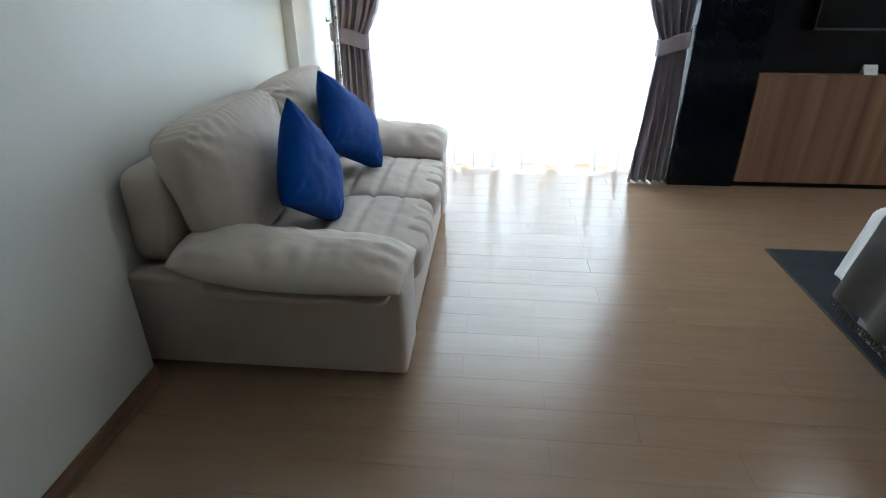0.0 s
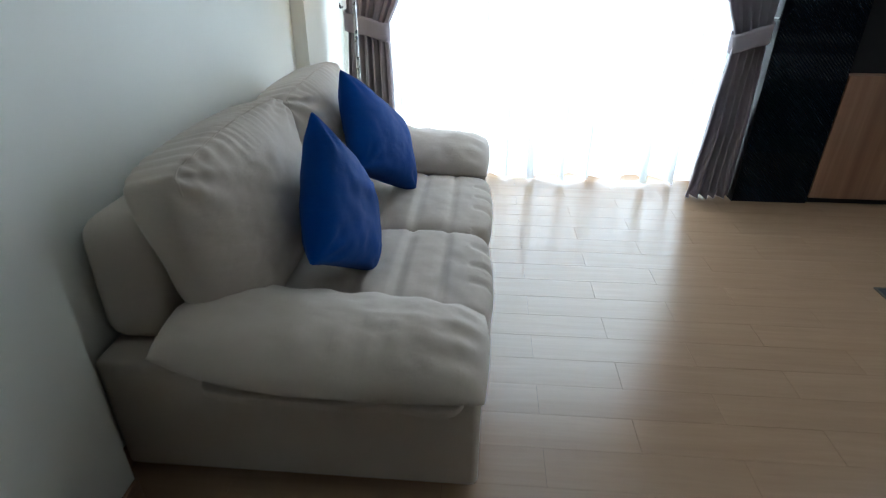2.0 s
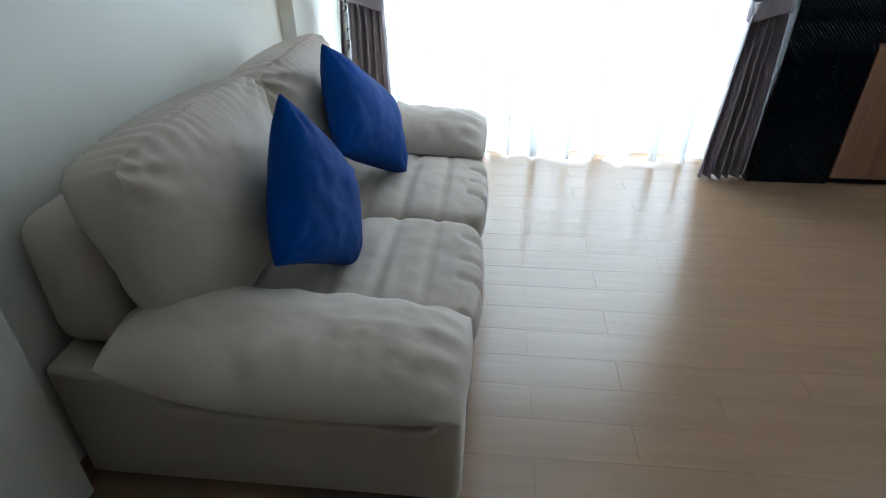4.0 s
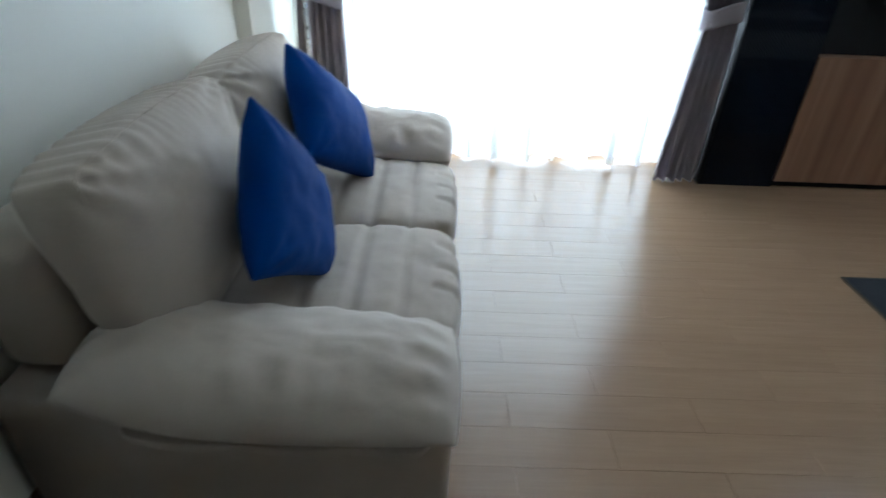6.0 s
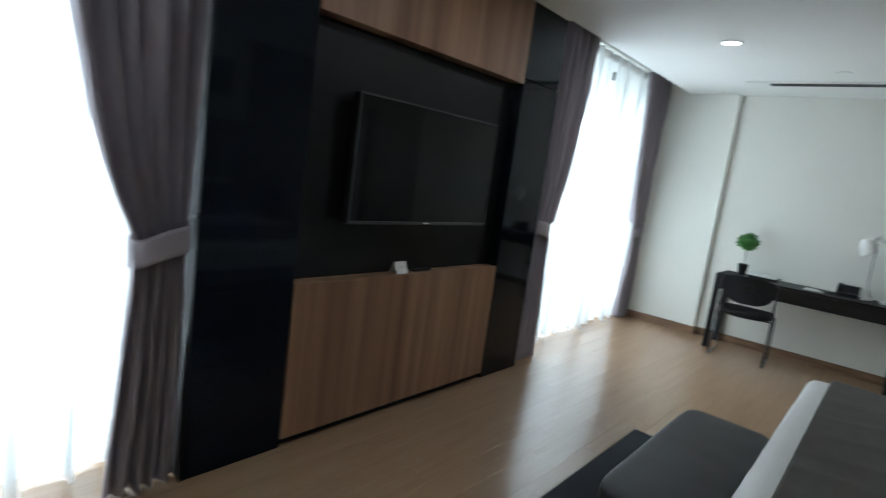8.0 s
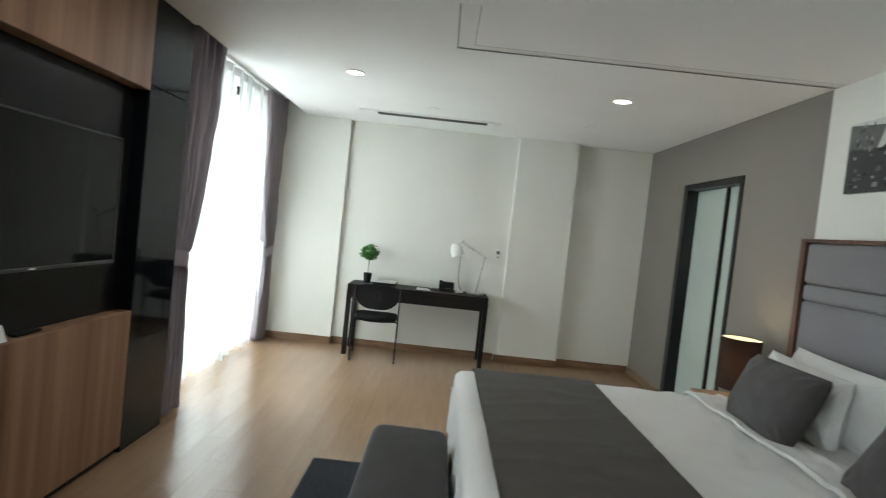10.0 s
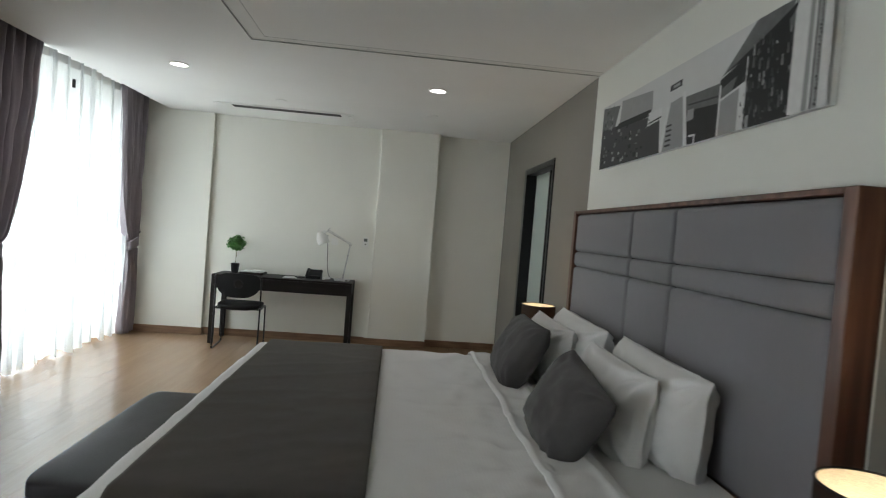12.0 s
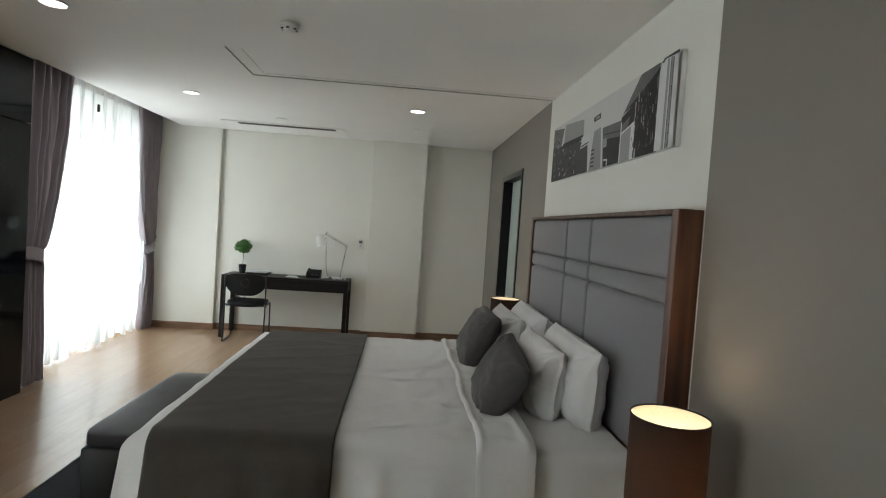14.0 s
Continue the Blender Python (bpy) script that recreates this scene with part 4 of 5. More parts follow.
# pillows against the headboard
for far_x, near_x, sd in ((2.82, 2.06, 1.0), (3.80, 3.03, 6.0)):
    slumped_pillow("bed_pillow", ((near_x, 0.41, 1.0), (far_x, 0.42, 1.02), (far_x - 0.02, 0.43, 0.585), (near_x + 0.03, 0.42, 0.575)), 0.225, M_SHEET,
                   "plump white cotton pillow leaning on the headboard", "pillow", sd, "white bed pillows", 44, 0.04, 0.4, 0.03, 0.016)
    slumped_pillow("bed_pillow", ((near_x + 0.13, 0.545, 0.968), (far_x - 0.02, 0.58, 0.99), (far_x - 0.03, 0.61, 0.585), (near_x + 0.15, 0.585, 0.575)), 0.2, M_SHEET,
                   "plump white cotton pillow in front of another", "pillow", sd + 2.7, "white bed pillows", 44, 0.04, 0.4, 0.03, 0.018)
slumped_pillow("bolster_cushion", ((2.10, 0.735, 0.893), (2.69, 0.70, 0.962), (2.73, 0.885, 0.63), (2.19, 0.915, 0.58)), 0.185, M_GREY_CUSHION,
               "square charcoal wool cushion leaning on white pillows", "pillow", 3.3, "grey cushions", 40, 0.03, 0.4, 0, 0.009)
slumped_pillow("bolster_cushion", ((3.10, 0.70, 0.975), (3.70, 0.696, 0.968), (3.62, 0.885, 0.64), (3.08, 0.90, 0.61)), 0.185, M_GREY_CUSHION,
               "square charcoal wool cushion leaning on white pillows", "pillow", 8.8, "grey cushions", 40, 0.03, 0.4, 0, 0.009)

# ---- headboard ----
hb = tagged(empty("headboard", (2.855, 0.26, 0.0)), "tall padded grey fabric headboard in a walnut frame", "headboard")
HX0, HX1, HZ = 1.644, 4.065, 1.665
part("frame_side", bm_box(HX0, HX0 + 0.052, YS + 0.002, 0.315, 0.0, HZ, 0.003, 1), M_WALNUT, hb, "walnut side board")
part("frame_side", bm_box(HX1 - 0.052, HX1, YS + 0.002, 0.315, 0.0, HZ, 0.003, 1), M_WALNUT, hb, "walnut side board")
part("frame_top", bm_box(HX0 + 0.053, HX1 - 0.053, YS + 0.002, 0.315, HZ - 0.022, HZ, 0.003, 1), M_WALNUT, hb, "walnut top board")
part("backing", bm_box(HX0 + 0.053, HX1 - 0.053, YS + 0.002, 0.25, 0.02, HZ - 0.023), M_BLACK, hb)
part("frame_bottom", bm_box(HX0 + 0.053, HX1 - 0.053, 0.25, 0.31, 0.58, 0.605, 0.003, 1), M_WALNUT, hb)
for x0, x1 in ((HX0 + 0.054, 2.645), (2.645, 3.10), (3.10, HX1 - 0.054)):
    for z0, z1 in ((0.606, 1.285), (1.285, 1.387), (1.387, HZ - 0.024)):
        part("padded_panel", bm_box(x0 + 0.001, x1 - 0.001, 0.251, 0.308, z0 + 0.001, z1 - 0.001, 0.026, 5), M_HEAD, hb, smooth=True)

# ---- bedside tables and lamps ----
def nightstand(x0, x1, label):
    ob = tagged(empty("nightstand", ((x0 + x1) / 2, 0.4, 0)), label, "nightstand", "nightstands")
    part("top", bm_box(x0, x1, YS + 0.004, 0.60, 0.475, 0.5, 0.004, 2), M_STAND, ob)
    for a, c in ((x0 + 0.005, x0 + 0.025), (x1 - 0.025, x1 - 0.005)):
        part("side", bm_box(a, c, YS + 0.006, 0.59, 0.0, 0.4745, 0.002, 1), M_STAND, ob)
    part("shelf", bm_box(x0 + 0.026, x1 - 0.026, YS + 0.008, 0.57, 0.06, 0.08), M_STAND, ob)
    d = part("drawer", bm_box(x0 + 0.028, x1 - 0.028, YS + 0.01, 0.588, 0.27, 0.468, 0.003, 1), M_STAND, ob)
    part("handle", bm_box((x0 + x1) / 2 - 0.06, (x0 + x1) / 2 + 0.06, 0.589, 0.6, 0.365, 0.377, 0.002, 1), M_METAL_BLACK, d)


nightstand(1.12, 1.60, "oak bedside table under a drum lamp")
nightstand(4.12, 4.68, "oak bedside table beyond the bed")


def drum_lamp(x, y, label):
    ob = tagged(empty("table_lamp", (x, y, 0.5)), label, "table lamp", "bedside lamps")
    r, z0, z1 = 0.128, 0.60, 0.948
    part("shade", cone_shade(x, y, z0, z1, r, r, 64), M_SHADE_DARK, ob, "dark brown woven drum shade", True)
    part("lining", cone_shade(x, y, z0 + 0.002, z1 - 0.002, r - 0.003, r - 0.003, 64), M_SHADE_IN, ob, "pale inner lining", True)
    for z in (z0, z1):
        part("rim", bm_tube([(x + r * math.cos(a * math.tau / 48), y + r * math.sin(a * math.tau / 48), z) for a in range(48)], 0.003, 6, closed=True), M_BLACK, ob)
    part("base", bm_cyl(x, y, 0.5, 0.52, 0.07, seg=32, bevel=0.004), M_STAND, ob)
    part("stem", bm_cyl(x, y, 0.52, 0.68, 0.012, seg=16), M_CHROME, ob)
    bl = bmesh.new()
    bmesh.ops.create_uvsphere(bl, u_segments=24, v_segments=14, radius=0.032)
    bmesh.ops.translate(bl, verts=bl.verts, vec=(x, y, 0.715))
    part("bulb", bl, M_BULB, ob, "glowing warm bulb", True)
    point_lamp("table_lamp_light", (x, y, 0.775), 4.8, (1.0, 0.76, 0.53), 0.03)


drum_lamp(1.375, 0.42, "lit drum lamp in dark brown cloth on the bedside table")
drum_lamp(4.40, 0.42, "lit drum lamp in dark brown cloth beyond the bed")

# ---- bench and rug ----
bench = tagged(empty("bench", (2.86, 2.62, 0.008)), "grey leatherette bench at the bed's foot", "bench")
part("body", bm_box(2.29, 3.41, 2.435, 2.81, 0.03, 0.375, 0.012, 3), M_LEATHER, bench, smooth=True)
c = bm_cushion(1.13, 0.385, 0.075, 9.0, 24, 0.003, 4.0, 4.0, (0, 0, 0.01))
bmesh.ops.translate(c, verts=c.verts, vec=(2.85, 2.6225, 0.412))
part("seat_pad", c, M_LEATHER, bench, smooth=True)
for x in (2.34, 3.36):
    for y in (2.48, 2.765):
        part("foot", bm_cyl(x, y, 0.0085, 0.03, 0.02, seg=12), M_BLACK, bench)

rug = tagged(empty("rug", (2.87, 2.4, 0)), "flat woven navy-grey rug with a bound edge under the bed", "rug")


def rug_top(u, v):
    x, y = 1.845 + u * 2.055, 1.5 + v * 1.7
    return (x, y, 0.0075 + 0.002 * math.sin(x * 310 + y * 120) + 0.0008 * math.sin(y * 260))


part("woven_top", bm_grid(300, 40, rug_top), M_RUG, rug, smooth=True)
e = bmesh.new()
for x0, x1, y0, y1 in ((1.836, 1.846, 1.49, 3.21), (3.899, 3.909, 1.49, 3.21), (1.846, 3.899, 3.2, 3.21), (1.846, 3.899, 1.49, 1.5)):
    bm_box(x0, x1, y0, y1, 0.001, 0.0095, 0.002, 1, e)
part("binding", e, M_RUG_EDGE, rug, "stitched brown binding")

# ---- wall picture ----
pic = tagged(empty("wall_picture", (2.87, 0.22, 1.94)), "wide frameless black and white photograph print on a panel", "picture")
PX0, PX1, PZ0, PZ1 = 1.883, 3.863, 1.941, 2.35
part("panel", bm_box(PX0, PX1, YS + 0.001, 0.2345, PZ0, PZ1, 0.002, 1), M_PAPER, pic, "white panel edge")
part("print", bm_box(PX0, PX1, 0.2346, 0.2351, PZ0, PZ1), plain("print_sky", (0.56, 0.56, 0.55), 0.65, 0, 0.12, 3), pic, "printed grey sky")
G = [plain("print_tone", (k, k, k * 0.99), 0.65, 0, 0.35 if k < 0.2 else 0.12, 25) for k in (0.01, 0.04, 0.12, 0.28, 0.6)]
layer = 0


def ink(points, tone, name="printed_shape"):
    """A flat printed shape on the picture; points in shares of its width (from the right-hand end as hung) and height."""
    global layer
    layer += 1
    b = bmesh.new()
    y = 0.2352 + 0.00005 * layer
    vs = [b.verts.new((PX1 - u * (PX1 - PX0), y, PZ0 + v * (PZ1 - PZ0))) for u, v in points]
    b.faces.new(vs)
    part(name, b, G[tone], pic)


ink([(0.0, 0.5), (0.096, 0.45), (0.139, 0.9), (0.0, 0.98)], 2)
ink([(0.0, 0.0), (0.427, 0.0), (0.413, 0.5), (0.125, 0.6), (0.0, 0.62)], 1)
ink([(0.145, 0.61), (0.368, 0.6), (0.363, 0.86), (0.153, 0.95)], 3)
ink([(0.111, 0.55), (0.368, 0.53), (0.359, 0.62), (0.139, 0.63)], 0)
ink([(0.343, 0.4), (0.427, 0.43), (0.424, 0.58), (0.349, 0.58)], 4)
ink([(0.349, 0.42), (0.424, 0.45), (0.424, 0.47), (0.349, 0.445)], 1)
ink([(0.442, 0.0), (0.55, 0.0), (0.528, 0.6), (0.47, 0.58)], 3)
ink([(0.427, 0.0), (0.44, 0.0), (0.462, 0.55), (0.455, 0.55)], 4)
for k in range(5):
    for u0, u1 in ((0.385, 0.415), (0.455, 0.485)):
        ink([(u0, 0.05 + 0.06 * k), (u1, 0.05 + 0.06 * k), (u1, 0.075 + 0.06 * k), (u0, 0.075 + 0.06 * k)], 1)
ink([(0.462, 0.72), (0.521, 0.73), (0.521, 0.81), (0.462, 0.795)], 1)
ink([(0.478, 0.745), (0.51, 0.75), (0.51, 0.785), (0.478, 0.78)], 3)
ink([(0.55, 0.0), (0.686, 0.0), (0.686, 0.36), (0.55, 0.42)], 0)
ink([(0.545, 0.4), (0.686, 0.345), (0.686, 0.55), (0.545, 0.57)], 2)
ink([(0.56, 0.45), (0.686, 0.41), (0.686, 0.43), (0.56, 0.47)], 1)
ink([(0.557, 0.27), (0.587, 0.28), (0.587, 0.4), (0.557, 0.4)], 3)
ink([(0.55, 0.0), (0.567, 0.0), (0.542, 0.64), (0.529, 0.64)], 4)
ink([(0.572, 0.085), (0.602, 0.075), (0.602, 0.1), (0.572, 0.11)], 4)
ink([(0.594, 0.0), (0.6, 0.0), (0.6, 0.09), (0.594, 0.09)], 4)
ink([(0.782, 0.0), (0.912, 0.0), (0.91, 0.98), (0.849, 0.8), (0.687, 0.58), (0.687, 0.3)], 0)
ink([(0.692, 0.48), (0.746, 0.55), (0.73, 0.4), (0.692, 0.38)], 2)
ink([(0.687, 0.0), (0.768, 0.0), (0.768, 0.44), (0.687, 0.37)], 3)
ink([(0.687, 0.0), (0.693, 0.0), (0.693, 0.52), (0.687, 0.52)], 4)
ink([(0.693, 0.355), (0.768, 0.43), (0.768, 0.455), (0.693, 0.38)], 4)
ink([(0.757, 0.0), (0.775, 0.0), (0.775, 0.46), (0.757, 0.44)], 4)
ink([(0.775, 0.0), (0.779, 0.0), (0.779, 0.71), (0.775, 0.71)], 4)
ink([(0.785, 0.0), (0.795, 0.0), (0.795, 0.12), (0.785, 0.12)], 3)
ink([(0.694, 0.607), (0.798, 1.0), (0.903, 1.0), (0.898, 0.94), (0.833, 0.826)], 2)
ink([(0.687, 0.6), (0.833, 0.826), (0.898, 0.94), (0.912, 1.0), (0.928, 1.0), (0.858, 0.8), (0.775, 0.69)], 0)
ink([(0.894, 0.72), (0.91, 0.78), (0.91, 0.92), (0.889, 0.84)], 2)
rp = random.Random(11)
for k in range(90):
    u, v = 0.765 + 0.14 * rp.random(), 0.02 + 0.72 * rp.random()
    w, h2 = 0.002 + 0.005 * rp.random(), 0.02 + 0.09 * rp.random()
    ink([(u, v), (u + w, v), (u + w * 0.6, v + h2), (u + 0.1 * w, v + h2)], rp.choice((1, 1, 2, 2, 3)), "printed_leaf")
for k in range(50):
    u, v = 0.01 + 0.35 * rp.random(), 0.02 + 0.48 * rp.random()
    w, h2 = 0.004 + 0.014 * rp.random(), 0.015 + 0.05 * rp.random()
    ink([(u, v), (u + w, v), (u + w, v + h2), (u, v + h2)], rp.choice((0, 0, 2, 2, 3)), "printed_leaf")
for k in range(24):
    u, v = 0.004 + 0.1 * rp.random(), 0.55 + 0.38 * rp.random()
    ink([(u, v), (u + 0.006, v), (u + 0.004, v + 0.06), (u + 0.001, v + 0.05)], rp.choice((0, 1, 3)), "printed_leaf")
ink([(0.91, 0.0), (0.956, 0.0), (0.956, 0.96), (0.916, 0.96), (0.91, 0.88)], 4)
ink([(0.944, 0.0), (0.956, 0.0), (0.956, 0.97), (0.946, 0.97)], 3)
ink([(0.956, 0.0), (0.962, 0.0), (0.962, 1.0), (0.956, 1.0)], 4)
ink([(0.962, 0.0), (0.965, 0.0), (0.965, 1.0), (0.962, 1.0)], 1)
ink([(0.965, 0.0), (0.977, 0.0), (0.977, 0.96), (0.965, 0.97)], 3)
for k in range(30):
    v = 0.02 + 0.031 * k
    u = 0.97 + 0.004 * rp.random()
    ink([(u, v), (u + 0.005, v), (u + 0.004, v + 0.02), (u, v + 0.022)], rp.choice((1, 2, 2)), "printed_leaf")
ink([(0.977, 0.0), (0.979, 0.0), (0.979, 1.0), (0.977, 1.0)], 1)
ink([(0.979, 0.0), (1.0, 0.0), (1.0, 0.97), (0.979, 0.97)], 4)
ink([(0.928, 0.985), (1.0, 0.965), (1.0, 1.0), (0.928, 1.0)], 1)

# ---- desk and what stands on it ----
desk = tagged(empty("desk", (6.83, 2.77, 0)), "narrow black-brown wooden desk against the end wall", "desk")
KX0, KX1, KY0, KY1, KZ = 6.595, 7.055, 1.998, 3.545, 0.777
part("top", bm_box(KX0, KX1, KY0, KY1, KZ - 0.022, KZ, 0.002, 1), M_DESK, desk)
for x0 in (KX0, KX1 - 0.05):
    for y0 in (KY0, KY1 - 0.05):
        part("leg", bm_box(x0, x0 + 0.048, y0, y0 + 0.05, 0.0, KZ - 0.0225, 0.002, 1), M_DESK, desk)
for y0 in (KY0 + 0.004, KY1 - 0.024):
    part("side_apron", bm_box(KX0 + 0.049, KX1 - 0.051, y0, y0 + 0.02, 0.625, KZ - 0.0225, 0.002, 1), M_DESK, desk)
part("drawer_front", bm_box(KX0 + 0.008, KX0 + 0.028, KY0 + 0.05, KY1 - 0.05, 0.625, KZ - 0.024, 0.002, 1), M_DESK, desk)
part("drawer_box", bm_box(KX0 + 0.03, KX1 - 0.02, KY0 + 0.052, KY1 - 0.052, 0.63, KZ - 0.026), M_DESK, desk)

chair = tagged(empty("desk_chair", m=pose(6.50, 3.19, 0, 0, 0, 4)), "black plastic chair with a round hole in its back", "chair")
for s in (-1, 1):
    y = s * 0.235
    part("leg_frame", bm_tube(smooth_path([(-0.16, y, 0.80), (-0.14, y, 0.45), (-0.17, y, 0.008), (0.26, y, 0.008), (0.22, y, 0.445), (-0.14, y, 0.44)], 6, 0.04), 0.009, 10), M_METAL_BLACK, chair, "black tubular steel side frame")
part("cross_bar", bm_tube([(-0.06, -0.235, 0.43), (-0.06, 0.235, 0.43)], 0.008), M_METAL_BLACK, chair)
part("cross_bar", bm_tube([(0.17, -0.235, 0.43), (0.17, 0.235, 0.43)], 0.008), M_METAL_BLACK, chair)
c = bm_cushion(0.44, 0.46, 0.075, 3.6, 16, 0.001, 0, 3, (0, 0, 0.006))
for v in c.verts:
    v.co.z += 0.35 * (v.co.y ** 2) * 0.6 - 0.02 * (v.co.x > 0.12)
bmesh.ops.translate(c, verts=c.verts, vec=(0.06, 0, 0.455))
part("seat", c, M_BLACK, chair, smooth=True)
bk = bmesh.new()
NN, hole = 48, 0.045
outer, inner = [], []
for side in (0, 1):
    o, i_ = [], []
    for k in range(NN):
        a = k * math.tau / NN
        cx, sx_ = math.cos(a), math.sin(a)
        yy = math.copysign(abs(cx) ** 0.5, cx) * 0.228
        zz = math.copysign(abs(sx_) ** 0.62, sx_) * (0.11 if sx_ > 0 else 0.15)
        if zz < 0:
            yy *= 1 - 0.3 * (zz / 0.15) ** 2
        bend = 0.45 * yy * yy
        o.append(bk.verts.new((-0.17 + bend + 0.012 * side, yy, 0.715 + zz)))
        i_.append(bk.verts.new((-0.17 + 0.012 * side, hole * cx, 0.715 + hole * sx_)))
    outer.append(o)
    inner.append(i_)
for k in range(NN):
    j = (k + 1) % NN
    bk.faces.new((outer[0][k], outer[0][j], inner[0][j], inner[0][k]))
    bk.faces.new((outer[1][k], inner[1][k], inner[1][j], outer[1][j]))
    bk.faces.new((outer[0][k], outer[1][k], outer[1][j], outer[0][j]))
    bk.faces.new((inner[0][k], inner[0][j], inner[1][j], inner[1][k]))
part("backrest", bk, M_BLACK, chair, "black moulded backrest with a round hole")
part("hole_ring", bm_tube([(-0.172, 0.047 * math.cos(k * math.tau / 32), 0.715 + 0.047 * math.sin(k * math.tau / 32)) for k in range(32)], 0.005, 8, closed=True), M_BLACK, chair)

plant = tagged(empty("potted_plant", (6.88, 3.375, KZ)), "small green topiary tree in a black pot", "plant")
px, py = 6.88, 3.375
pot = bm_cyl(px, py, KZ, KZ + 0.11, 0.037, 0.05, 28, 0.003)
part("pot", pot, M_BLACK, plant, "black tapered pot")
part("soil", bm_cyl(px, py, KZ + 0.1105, KZ + 0.114, 0.045, seg=20), M_SOIL, plant)
part("trunk", bm_tube([(px, py, KZ + 0.11), (px + 0.004, py - 0.003, KZ + 0.2), (px - 0.002, py + 0.003, KZ + 0.3), (px, py, KZ + 0.36)], 0.005), M_STEM, plant)
lf = bmesh.new()
rl = random.Random(3)
for k in range(340):
    a, t_ = rl.random() * math.tau, math.acos(2 * rl.random() - 1)
    r = 0.045 + 0.075 * rl.random() ** 0.5
    d = Vector((math.sin(t_) * math.cos(a), math.sin(t_) * math.sin(a), 0.85 * math.cos(t_)))
    c0 = Vector((px, py, KZ + 0.345)) + d * r * (0.85 + 0.3 * noise.noise(d * 2.5))
    q = (d + Vector((rl.random() - 0.5, rl.random() - 0.5, rl.random() - 0.2)) * 1.3).to_track_quat("Z", "Y")
    L, Wd = 0.02 + 0.014 * rl.random(), 0.011 + 0.007 * rl.random()
    pts = [(-L, 0, 0), (-0.2 * L, Wd, 0.003), (L, 0, 0.0), (-0.2 * L, -Wd, 0.003), (0, 0, -0.002)]
    vs = [lf.verts.new(c0 + q @ Vector(p)) for p in pts]
    for i0, i1 in ((0, 1), (1, 2), (2, 3), (3, 0)):
        lf.faces.new((vs[i0], vs[i1], vs[4]))
tagged(part("foliage", lf, M_LEAF, plant, "dense crown of small green leaves"), kind="stuff")

tray = tagged(empty("stationery_tray", (6.86, 3.16, KZ)), "dark folder tray with papers on the desk", "tray")
part("tray", bm_box(6.76, 6.98, 3.03, 3.29, KZ, KZ + 0.028, 0.003, 1), M_DESK, tray)
part("paper_stack", bm_box(6.775, 6.965, 3.045, 3.275, KZ + 0.0285, KZ + 0.04, 0.001, 1), M_PAPER, tray)
part("notepad", bm_box(6.8, 6.93, 3.07, 3.17, KZ + 0.0405, KZ + 0.05, 0.002, 1), M_WHITE_PLASTIC, tray)
tagged(part("paper_sheet", bm_box(6.72, 6.93, 2.64, 2.8, KZ + 0.0005, KZ + 0.003), M_PAPER), "loose white paper sheet on the desk", "paper")

phone = tagged(empty("telephone", (6.86, 2.46, KZ)), "black office telephone with a corded handset", "telephone")
b = bm_box(6.79, 6.97, 2.38, 2.55, KZ, KZ + 0.1, 0.008, 2)
for v in b.verts:
    if v.co.x < 6.88:
        v.co.z = KZ + (v.co.z - KZ) * 0.35
part("body", b, M_BLACK, phone)
part("handset", bm_tube(smooth_path([(6.775, 2.535, KZ + 0.03), (6.8, 2.535, KZ + 0.062), (6.92, 2.535, KZ + 0.105), (6.96, 2.535, KZ + 0.085)], 4, 0.03), 0.017, 10), M_BLACK, phone)
part("display", bm_box(6.9, 6.94, 2.4, 2.5, KZ + 0.1005, KZ + 0.103), M_LCD, phone)
part("keypad", bm_box(6.795, 6.86, 2.4, 2.49, KZ + 0.036, KZ + 0.04), M_TRIM_GREY, phone)
part("cord", bm_tube([(6.77 - 0.025 * math.sin(k * 0.5), 2.56 + 0.012 * k, KZ + 0.012 + 0.004 * math.sin(k * 1.7)) for k in range(10)], 0.006, 8), M_BLACK, phone)
cup = tagged(empty("charger_cable", (6.86, 2.31, KZ)), "coiled white cable with a small plug", "cable")
part("coil", bm_tube([(6.85 + 0.035 * math.cos(k * 0.55), 2.31 + 0.035 * math.sin(k * 0.55), KZ + 0.006 + 0.0006 * k) for k in range(34)], 0.004, 6), M_WHITE_PLASTIC, cup)
part("plug", bm_box(6.8, 6.84, 2.33, 2.36, KZ + 0.0005, KZ + 0.025, 0.005, 2), M_WHITE_PLASTIC, cup)

lamp = tagged(empty("desk_lamp", (6.85, 2.12, KZ)), "white jointed desk lamp with a steel arm", "desk lamp")
part("base", bm_cyl(6.85, 2.14, KZ, KZ + 0.02, 0.095, seg=40, bevel=0.005), M_CHROME, lamp, "round brushed steel base")
part("lower_arm", bm_tube([(6.85, 2.13, KZ + 0.02), (6.85, 2.068, 1.205)], 0.009), M_CHROME, lamp)
part("elbow", bm_tube([(6.835, 2.068, 1.205), (6.865, 2.068, 1.205)], 0.014, 14), M_CHROME, lamp)
part("upper_arm", bm_tube([(6.845, 2.05, 1.2), (6.845, 2.34, 1.345)], 0.007), M_CHROME, lamp)
part("upper_arm", bm_tube([(6.858, 2.062, 1.222), (6.858, 2.33, 1.36)], 0.004), M_CHROME, lamp)
part("pivot_rod", bm_tube([(6.85, 2.315, 1.385), (6.85, 2.37, 1.315)], 0.006), M_CHROME, lamp)
hd = bm_grid(36, 10, lambda u, v: ((0.026 + 0.044 * min(1, v * 1.9) ** 0.7) * math.cos(u * math.tau), (0.026 + 0.044 * min(1, v * 1.9) ** 0.7) * math.sin(u * math.tau), 0.075 - 0.15 * v), True)
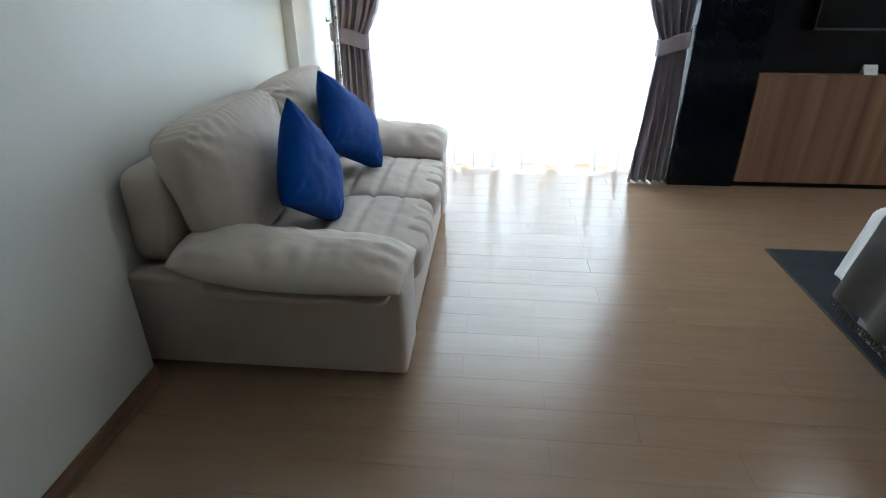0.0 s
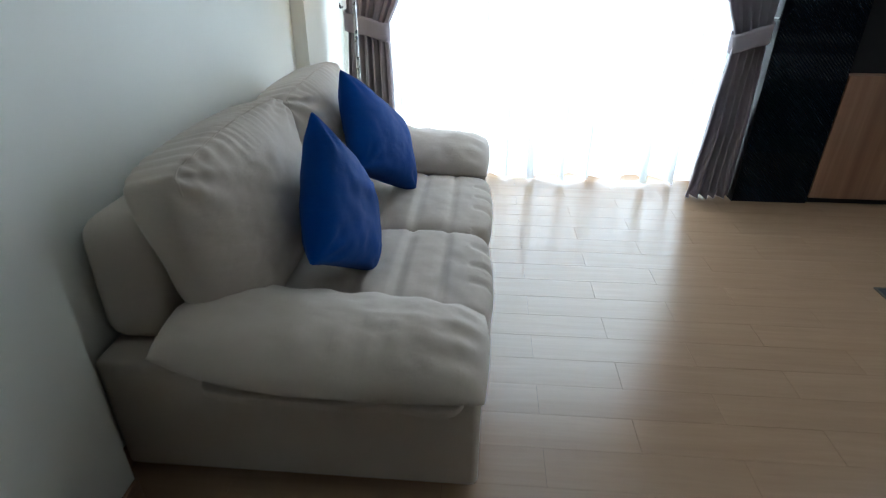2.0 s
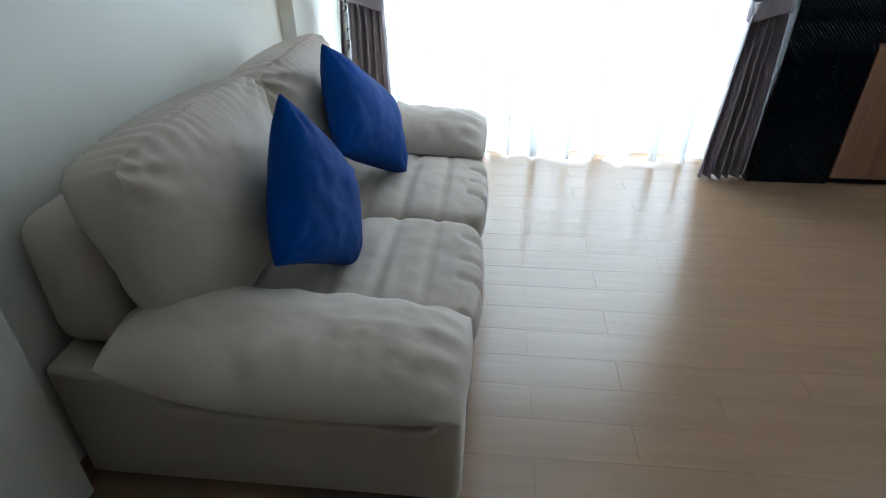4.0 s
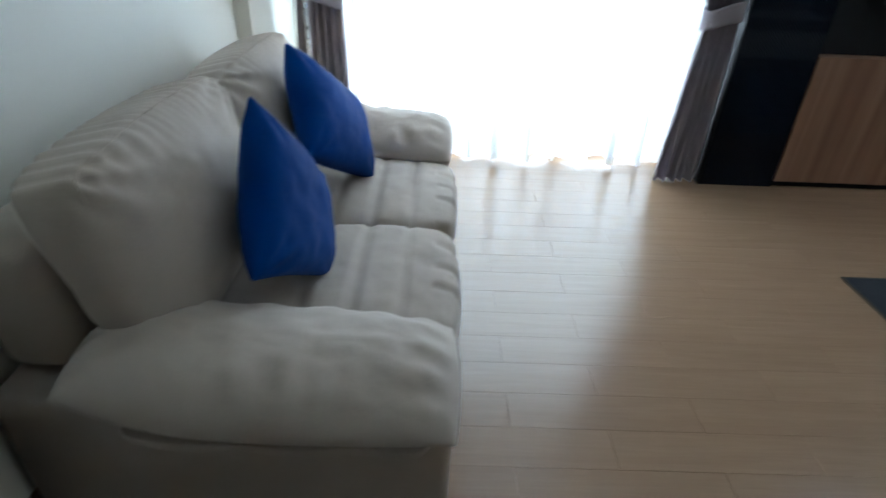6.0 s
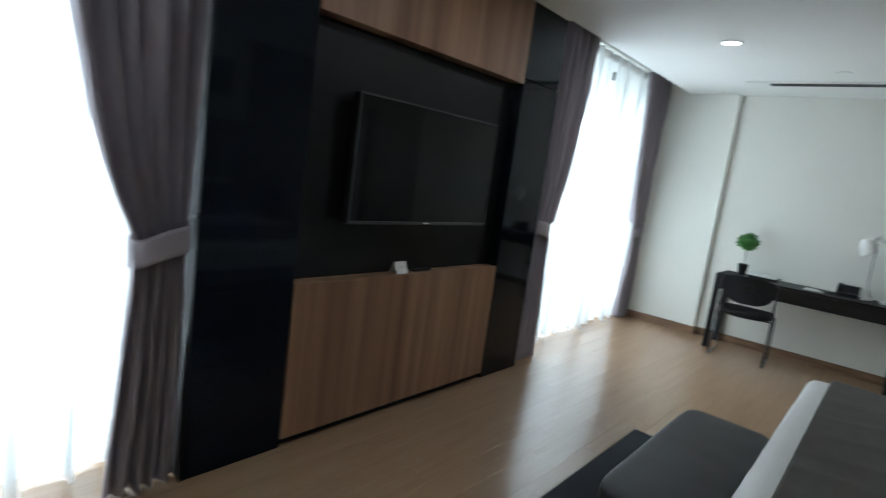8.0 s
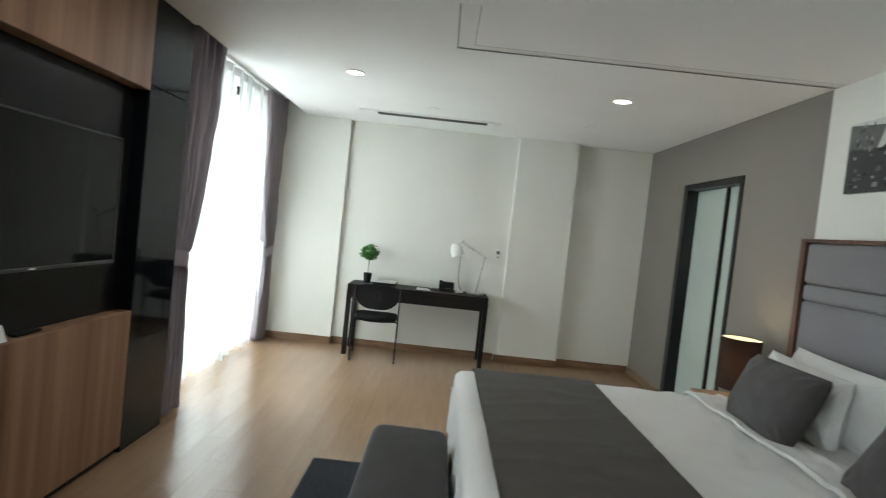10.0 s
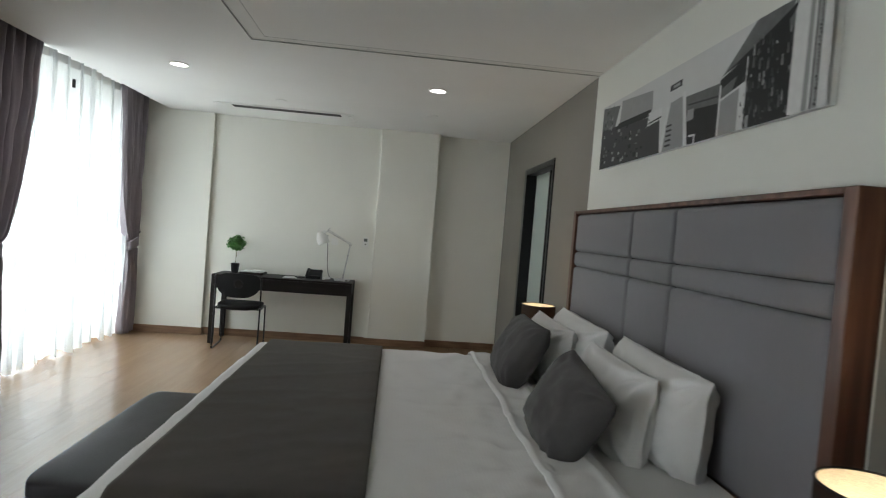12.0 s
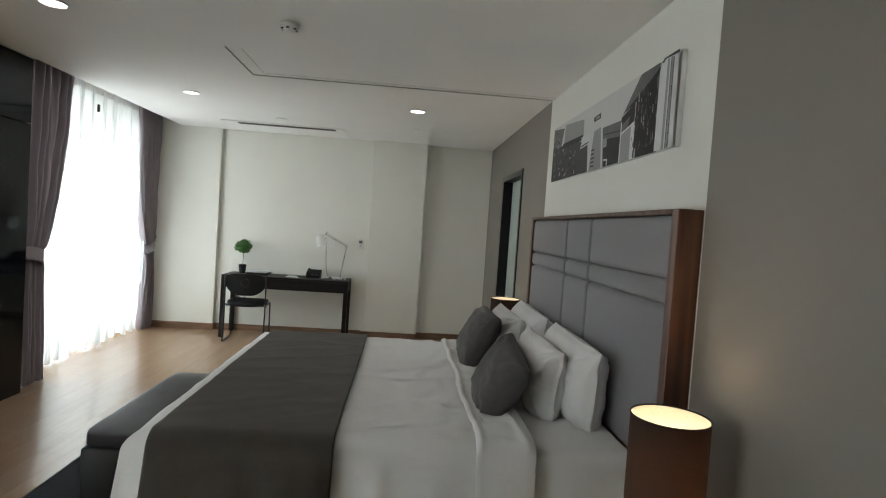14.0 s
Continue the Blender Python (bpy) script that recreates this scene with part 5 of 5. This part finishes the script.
bmesh.ops.transform(hd, matrix=Matrix.Translation((6.84, 2.40, 1.262)) @ Matrix.Rotation(radians(-22), 4, "X"), verts=hd.verts)
part("lamp_head", hd, M_WHITE_PLASTIC, lamp, "white bell-shaped lamp head", True, [("SOLIDIFY", {"thickness": 0.003})])
part("head_cap", bm_cyl(6.84, 2.372, 1.325, 1.35, 0.026, 0.02, 20), M_WHITE_PLASTIC, lamp)
part("power_cord", bm_tube(smooth_path([(6.87, 2.34, 1.3), (6.98, 2.34, 1.1), (7.04, 2.34, 0.9), (6.95, 2.3, KZ + 0.006), (6.88, 2.2, KZ + 0.006)], 5, 0.08), 0.004, 6), M_TRIM_GREY, lamp)

th = tagged(empty("thermostat", (7.06, 1.905, 1.19)), "white wall thermostat with a small grey display", "thermostat")
part("case", bm_box(7.052, 7.069, 1.868, 1.942, 1.185, 1.302, 0.004, 2), M_WHITE_PLASTIC, th)
part("display", bm_box(7.0505, 7.052, 1.884, 1.926, 1.25, 1.287), M_LCD, th)
part("button", bm_box(7.0505, 7.052, 1.897, 1.913, 1.21, 1.225), M_TRIM_GREY, th)
tagged(part("wall_socket", bm_box(7.06, 7.0695, 2.235, 2.315, 1.18, 1.26, 0.003, 2), M_WHITE_PLASTIC), "small white wall switch plate above the desk", "switch")

# ---- ceiling fittings ----
def downlight(x, y):
    ob = tagged(empty("downlight", (x, y, H - 0.006)), "round recessed ceiling downlight, lit", "downlight", "ceiling downlights")
    part("trim_ring", bm_tube([(x + 0.068 * math.cos(k * math.tau / 40), y + 0.068 * math.sin(k * math.tau / 40), H - 0.004) for k in range(40)], 0.006, 8, closed=True), M_WHITE_PLASTIC, ob)
    part("diffuser", bm_cyl(x, y, H - 0.006, H - 0.001, 0.063, seg=40), M_DOWN, ob, "glowing diffuser disc")


for x, y in ((4.915, 3.375), (4.924, 1.288), (2.845, 3.35)):
    downlight(x, y)
for x, y in ((5.943, 2.78), (5.975, 1.27)):
    tagged(part("sprinkler_plate", bm_cyl(x, y, H - 0.008, H - 0.0005, 0.055, 0.06, 32, 0.002), M_CEIL), "flat white round ceiling cover plate", "ceiling plate", "ceiling plates")

sm = tagged(empty("smoke_detector", (2.836, 2.07, H - 0.05)), "white round smoke detector on the ceiling", "smoke detector")
part("mount", bm_cyl(2.836, 2.07, H - 0.018, H - 0.001, 0.055, seg=32, bevel=0.003), M_WHITE_PLASTIC, sm)
part("sensor_head", bm_cyl(2.836, 2.07, H - 0.05, H - 0.0185, 0.026, 0.048, 28, 0.004), M_WHITE_PLASTIC, sm)
for k in range(6):
    a = k * math.tau / 6
    x, y = 2.836 + 0.039 * math.cos(a), 2.07 + 0.039 * math.sin(a)
    part("vent_slot", bm_box(x - 0.008, x + 0.008, y - 0.008, y + 0.008, H - 0.034, H - 0.029), M_BLACK, sm)

ac = tagged(empty("air_conditioner_grille", (6.45, 2.8, H - 0.01)), "white linear air conditioning outlet in the ceiling", "air vent")
part("frame", bm_box(6.3, 6.78, 2.1, 3.56, H - 0.012, H - 0.0005, 0.004, 2), M_CEIL, ac)
# no opening is cut: a near-black plate gives the slot its shade
part("slot", bm_box(6.33, 6.45, 2.235, 3.375, H - 0.0135, H - 0.0125), M_CEIL_SHADOW, ac, "flat dark plate painted as the shade inside the air slot")
b = bm_box(6.36, 6.76, 2.10, 2.16, H - 0.02, H - 0.0125, 0.003, 1)
part("end_flap", b, M_WHITE_PLASTIC, ac)

# ---- floor planks ----
PW, PL, JX, JY = 0.1575, 0.662, 0.098, 2.212
shell("floor", bm_box(-1.42, 7.4, -2.35, 5.06, -0.2, -0.004), M_JOINT, "oak laminate floor with fine dark joints", "floor")
floor = bpy.data.objects["floor"]
plank_mesh = {}


def plank_bm(x0, x1, y0, y1, b=None):
    g = 0.0005
    return bm_box(x0 + g, x1 - g, y0 + g, y1 - g, -0.012, 0.0, 0.0, 1, b)


near, rest = 0, bmesh.new()
r_min, r_max = int((-2.2 - JY) / PW) - 1, int((4.9 - JY) / PW) + 1
for r in range(r_min, r_max + 1):
    y0, y1 = max(JY + r * PW, -2.2), min(JY + (r + 1) * PW, 5.0)
    if y1 - y0 < 0.02:
        continue
    off = JX + (0.5 * PL if r % 2 else 0.0)
    c0 = int((-1.3 - off) / PL) - 1
    for c_ in range(c0, c0 + 16):
        x0, x1 = max(off + c_ * PL, -1.25), min(off + (c_ + 1) * PL, 7.3)
        if x1 - x0 < 0.02:
            continue
        xm, ym = (x0 + x1) / 2, (y0 + y1) / 2
        if -0.4 < xm < 4.6 and 1.4 < ym < 4.75 and near < 300 and not (2.0 < xm < 3.7 and ym < 2.3):
            near += 1
            w, d = round(x1 - x0, 4), round(y1 - y0, 4)
            if (w, d) not in plank_mesh:
                q = plank_bm(-w / 2, w / 2, -d / 2, d / 2)
                me = bpy.data.meshes.new("plank")
                q.to_mesh(me)
                q.free()
                me.materials.append(M_FLOOR)
                plank_mesh[w, d] = me
            ob = new("plank", plank_mesh[w, d])
            ob.parent = floor
            ob.location = Vector((xm, ym, 0)) - floor.location
        else:
            g = 0.0005
            rest_v = [rest.verts.new(p) for p in ((x0 + g, y0 + g, 0), (x1 - g, y0 + g, 0), (x1 - g, y1 - g, 0), (x0 + g, y1 - g, 0),
                                                  (x0 + g, y0 + g, -0.012), (x1 - g, y0 + g, -0.012), (x1 - g, y1 - g, -0.012), (x0 + g, y1 - g, -0.012))]
            for q in ((0, 1, 2, 3), (4, 5, 1, 0), (5, 6, 2, 1), (6, 7, 3, 2), (7, 4, 0, 3)):
                rest.faces.new([rest_v[i] for i in q])
tagged(part("plank_field", rest, M_FLOOR, floor, "oak laminate planks away from the sofa"), kind="stuff")
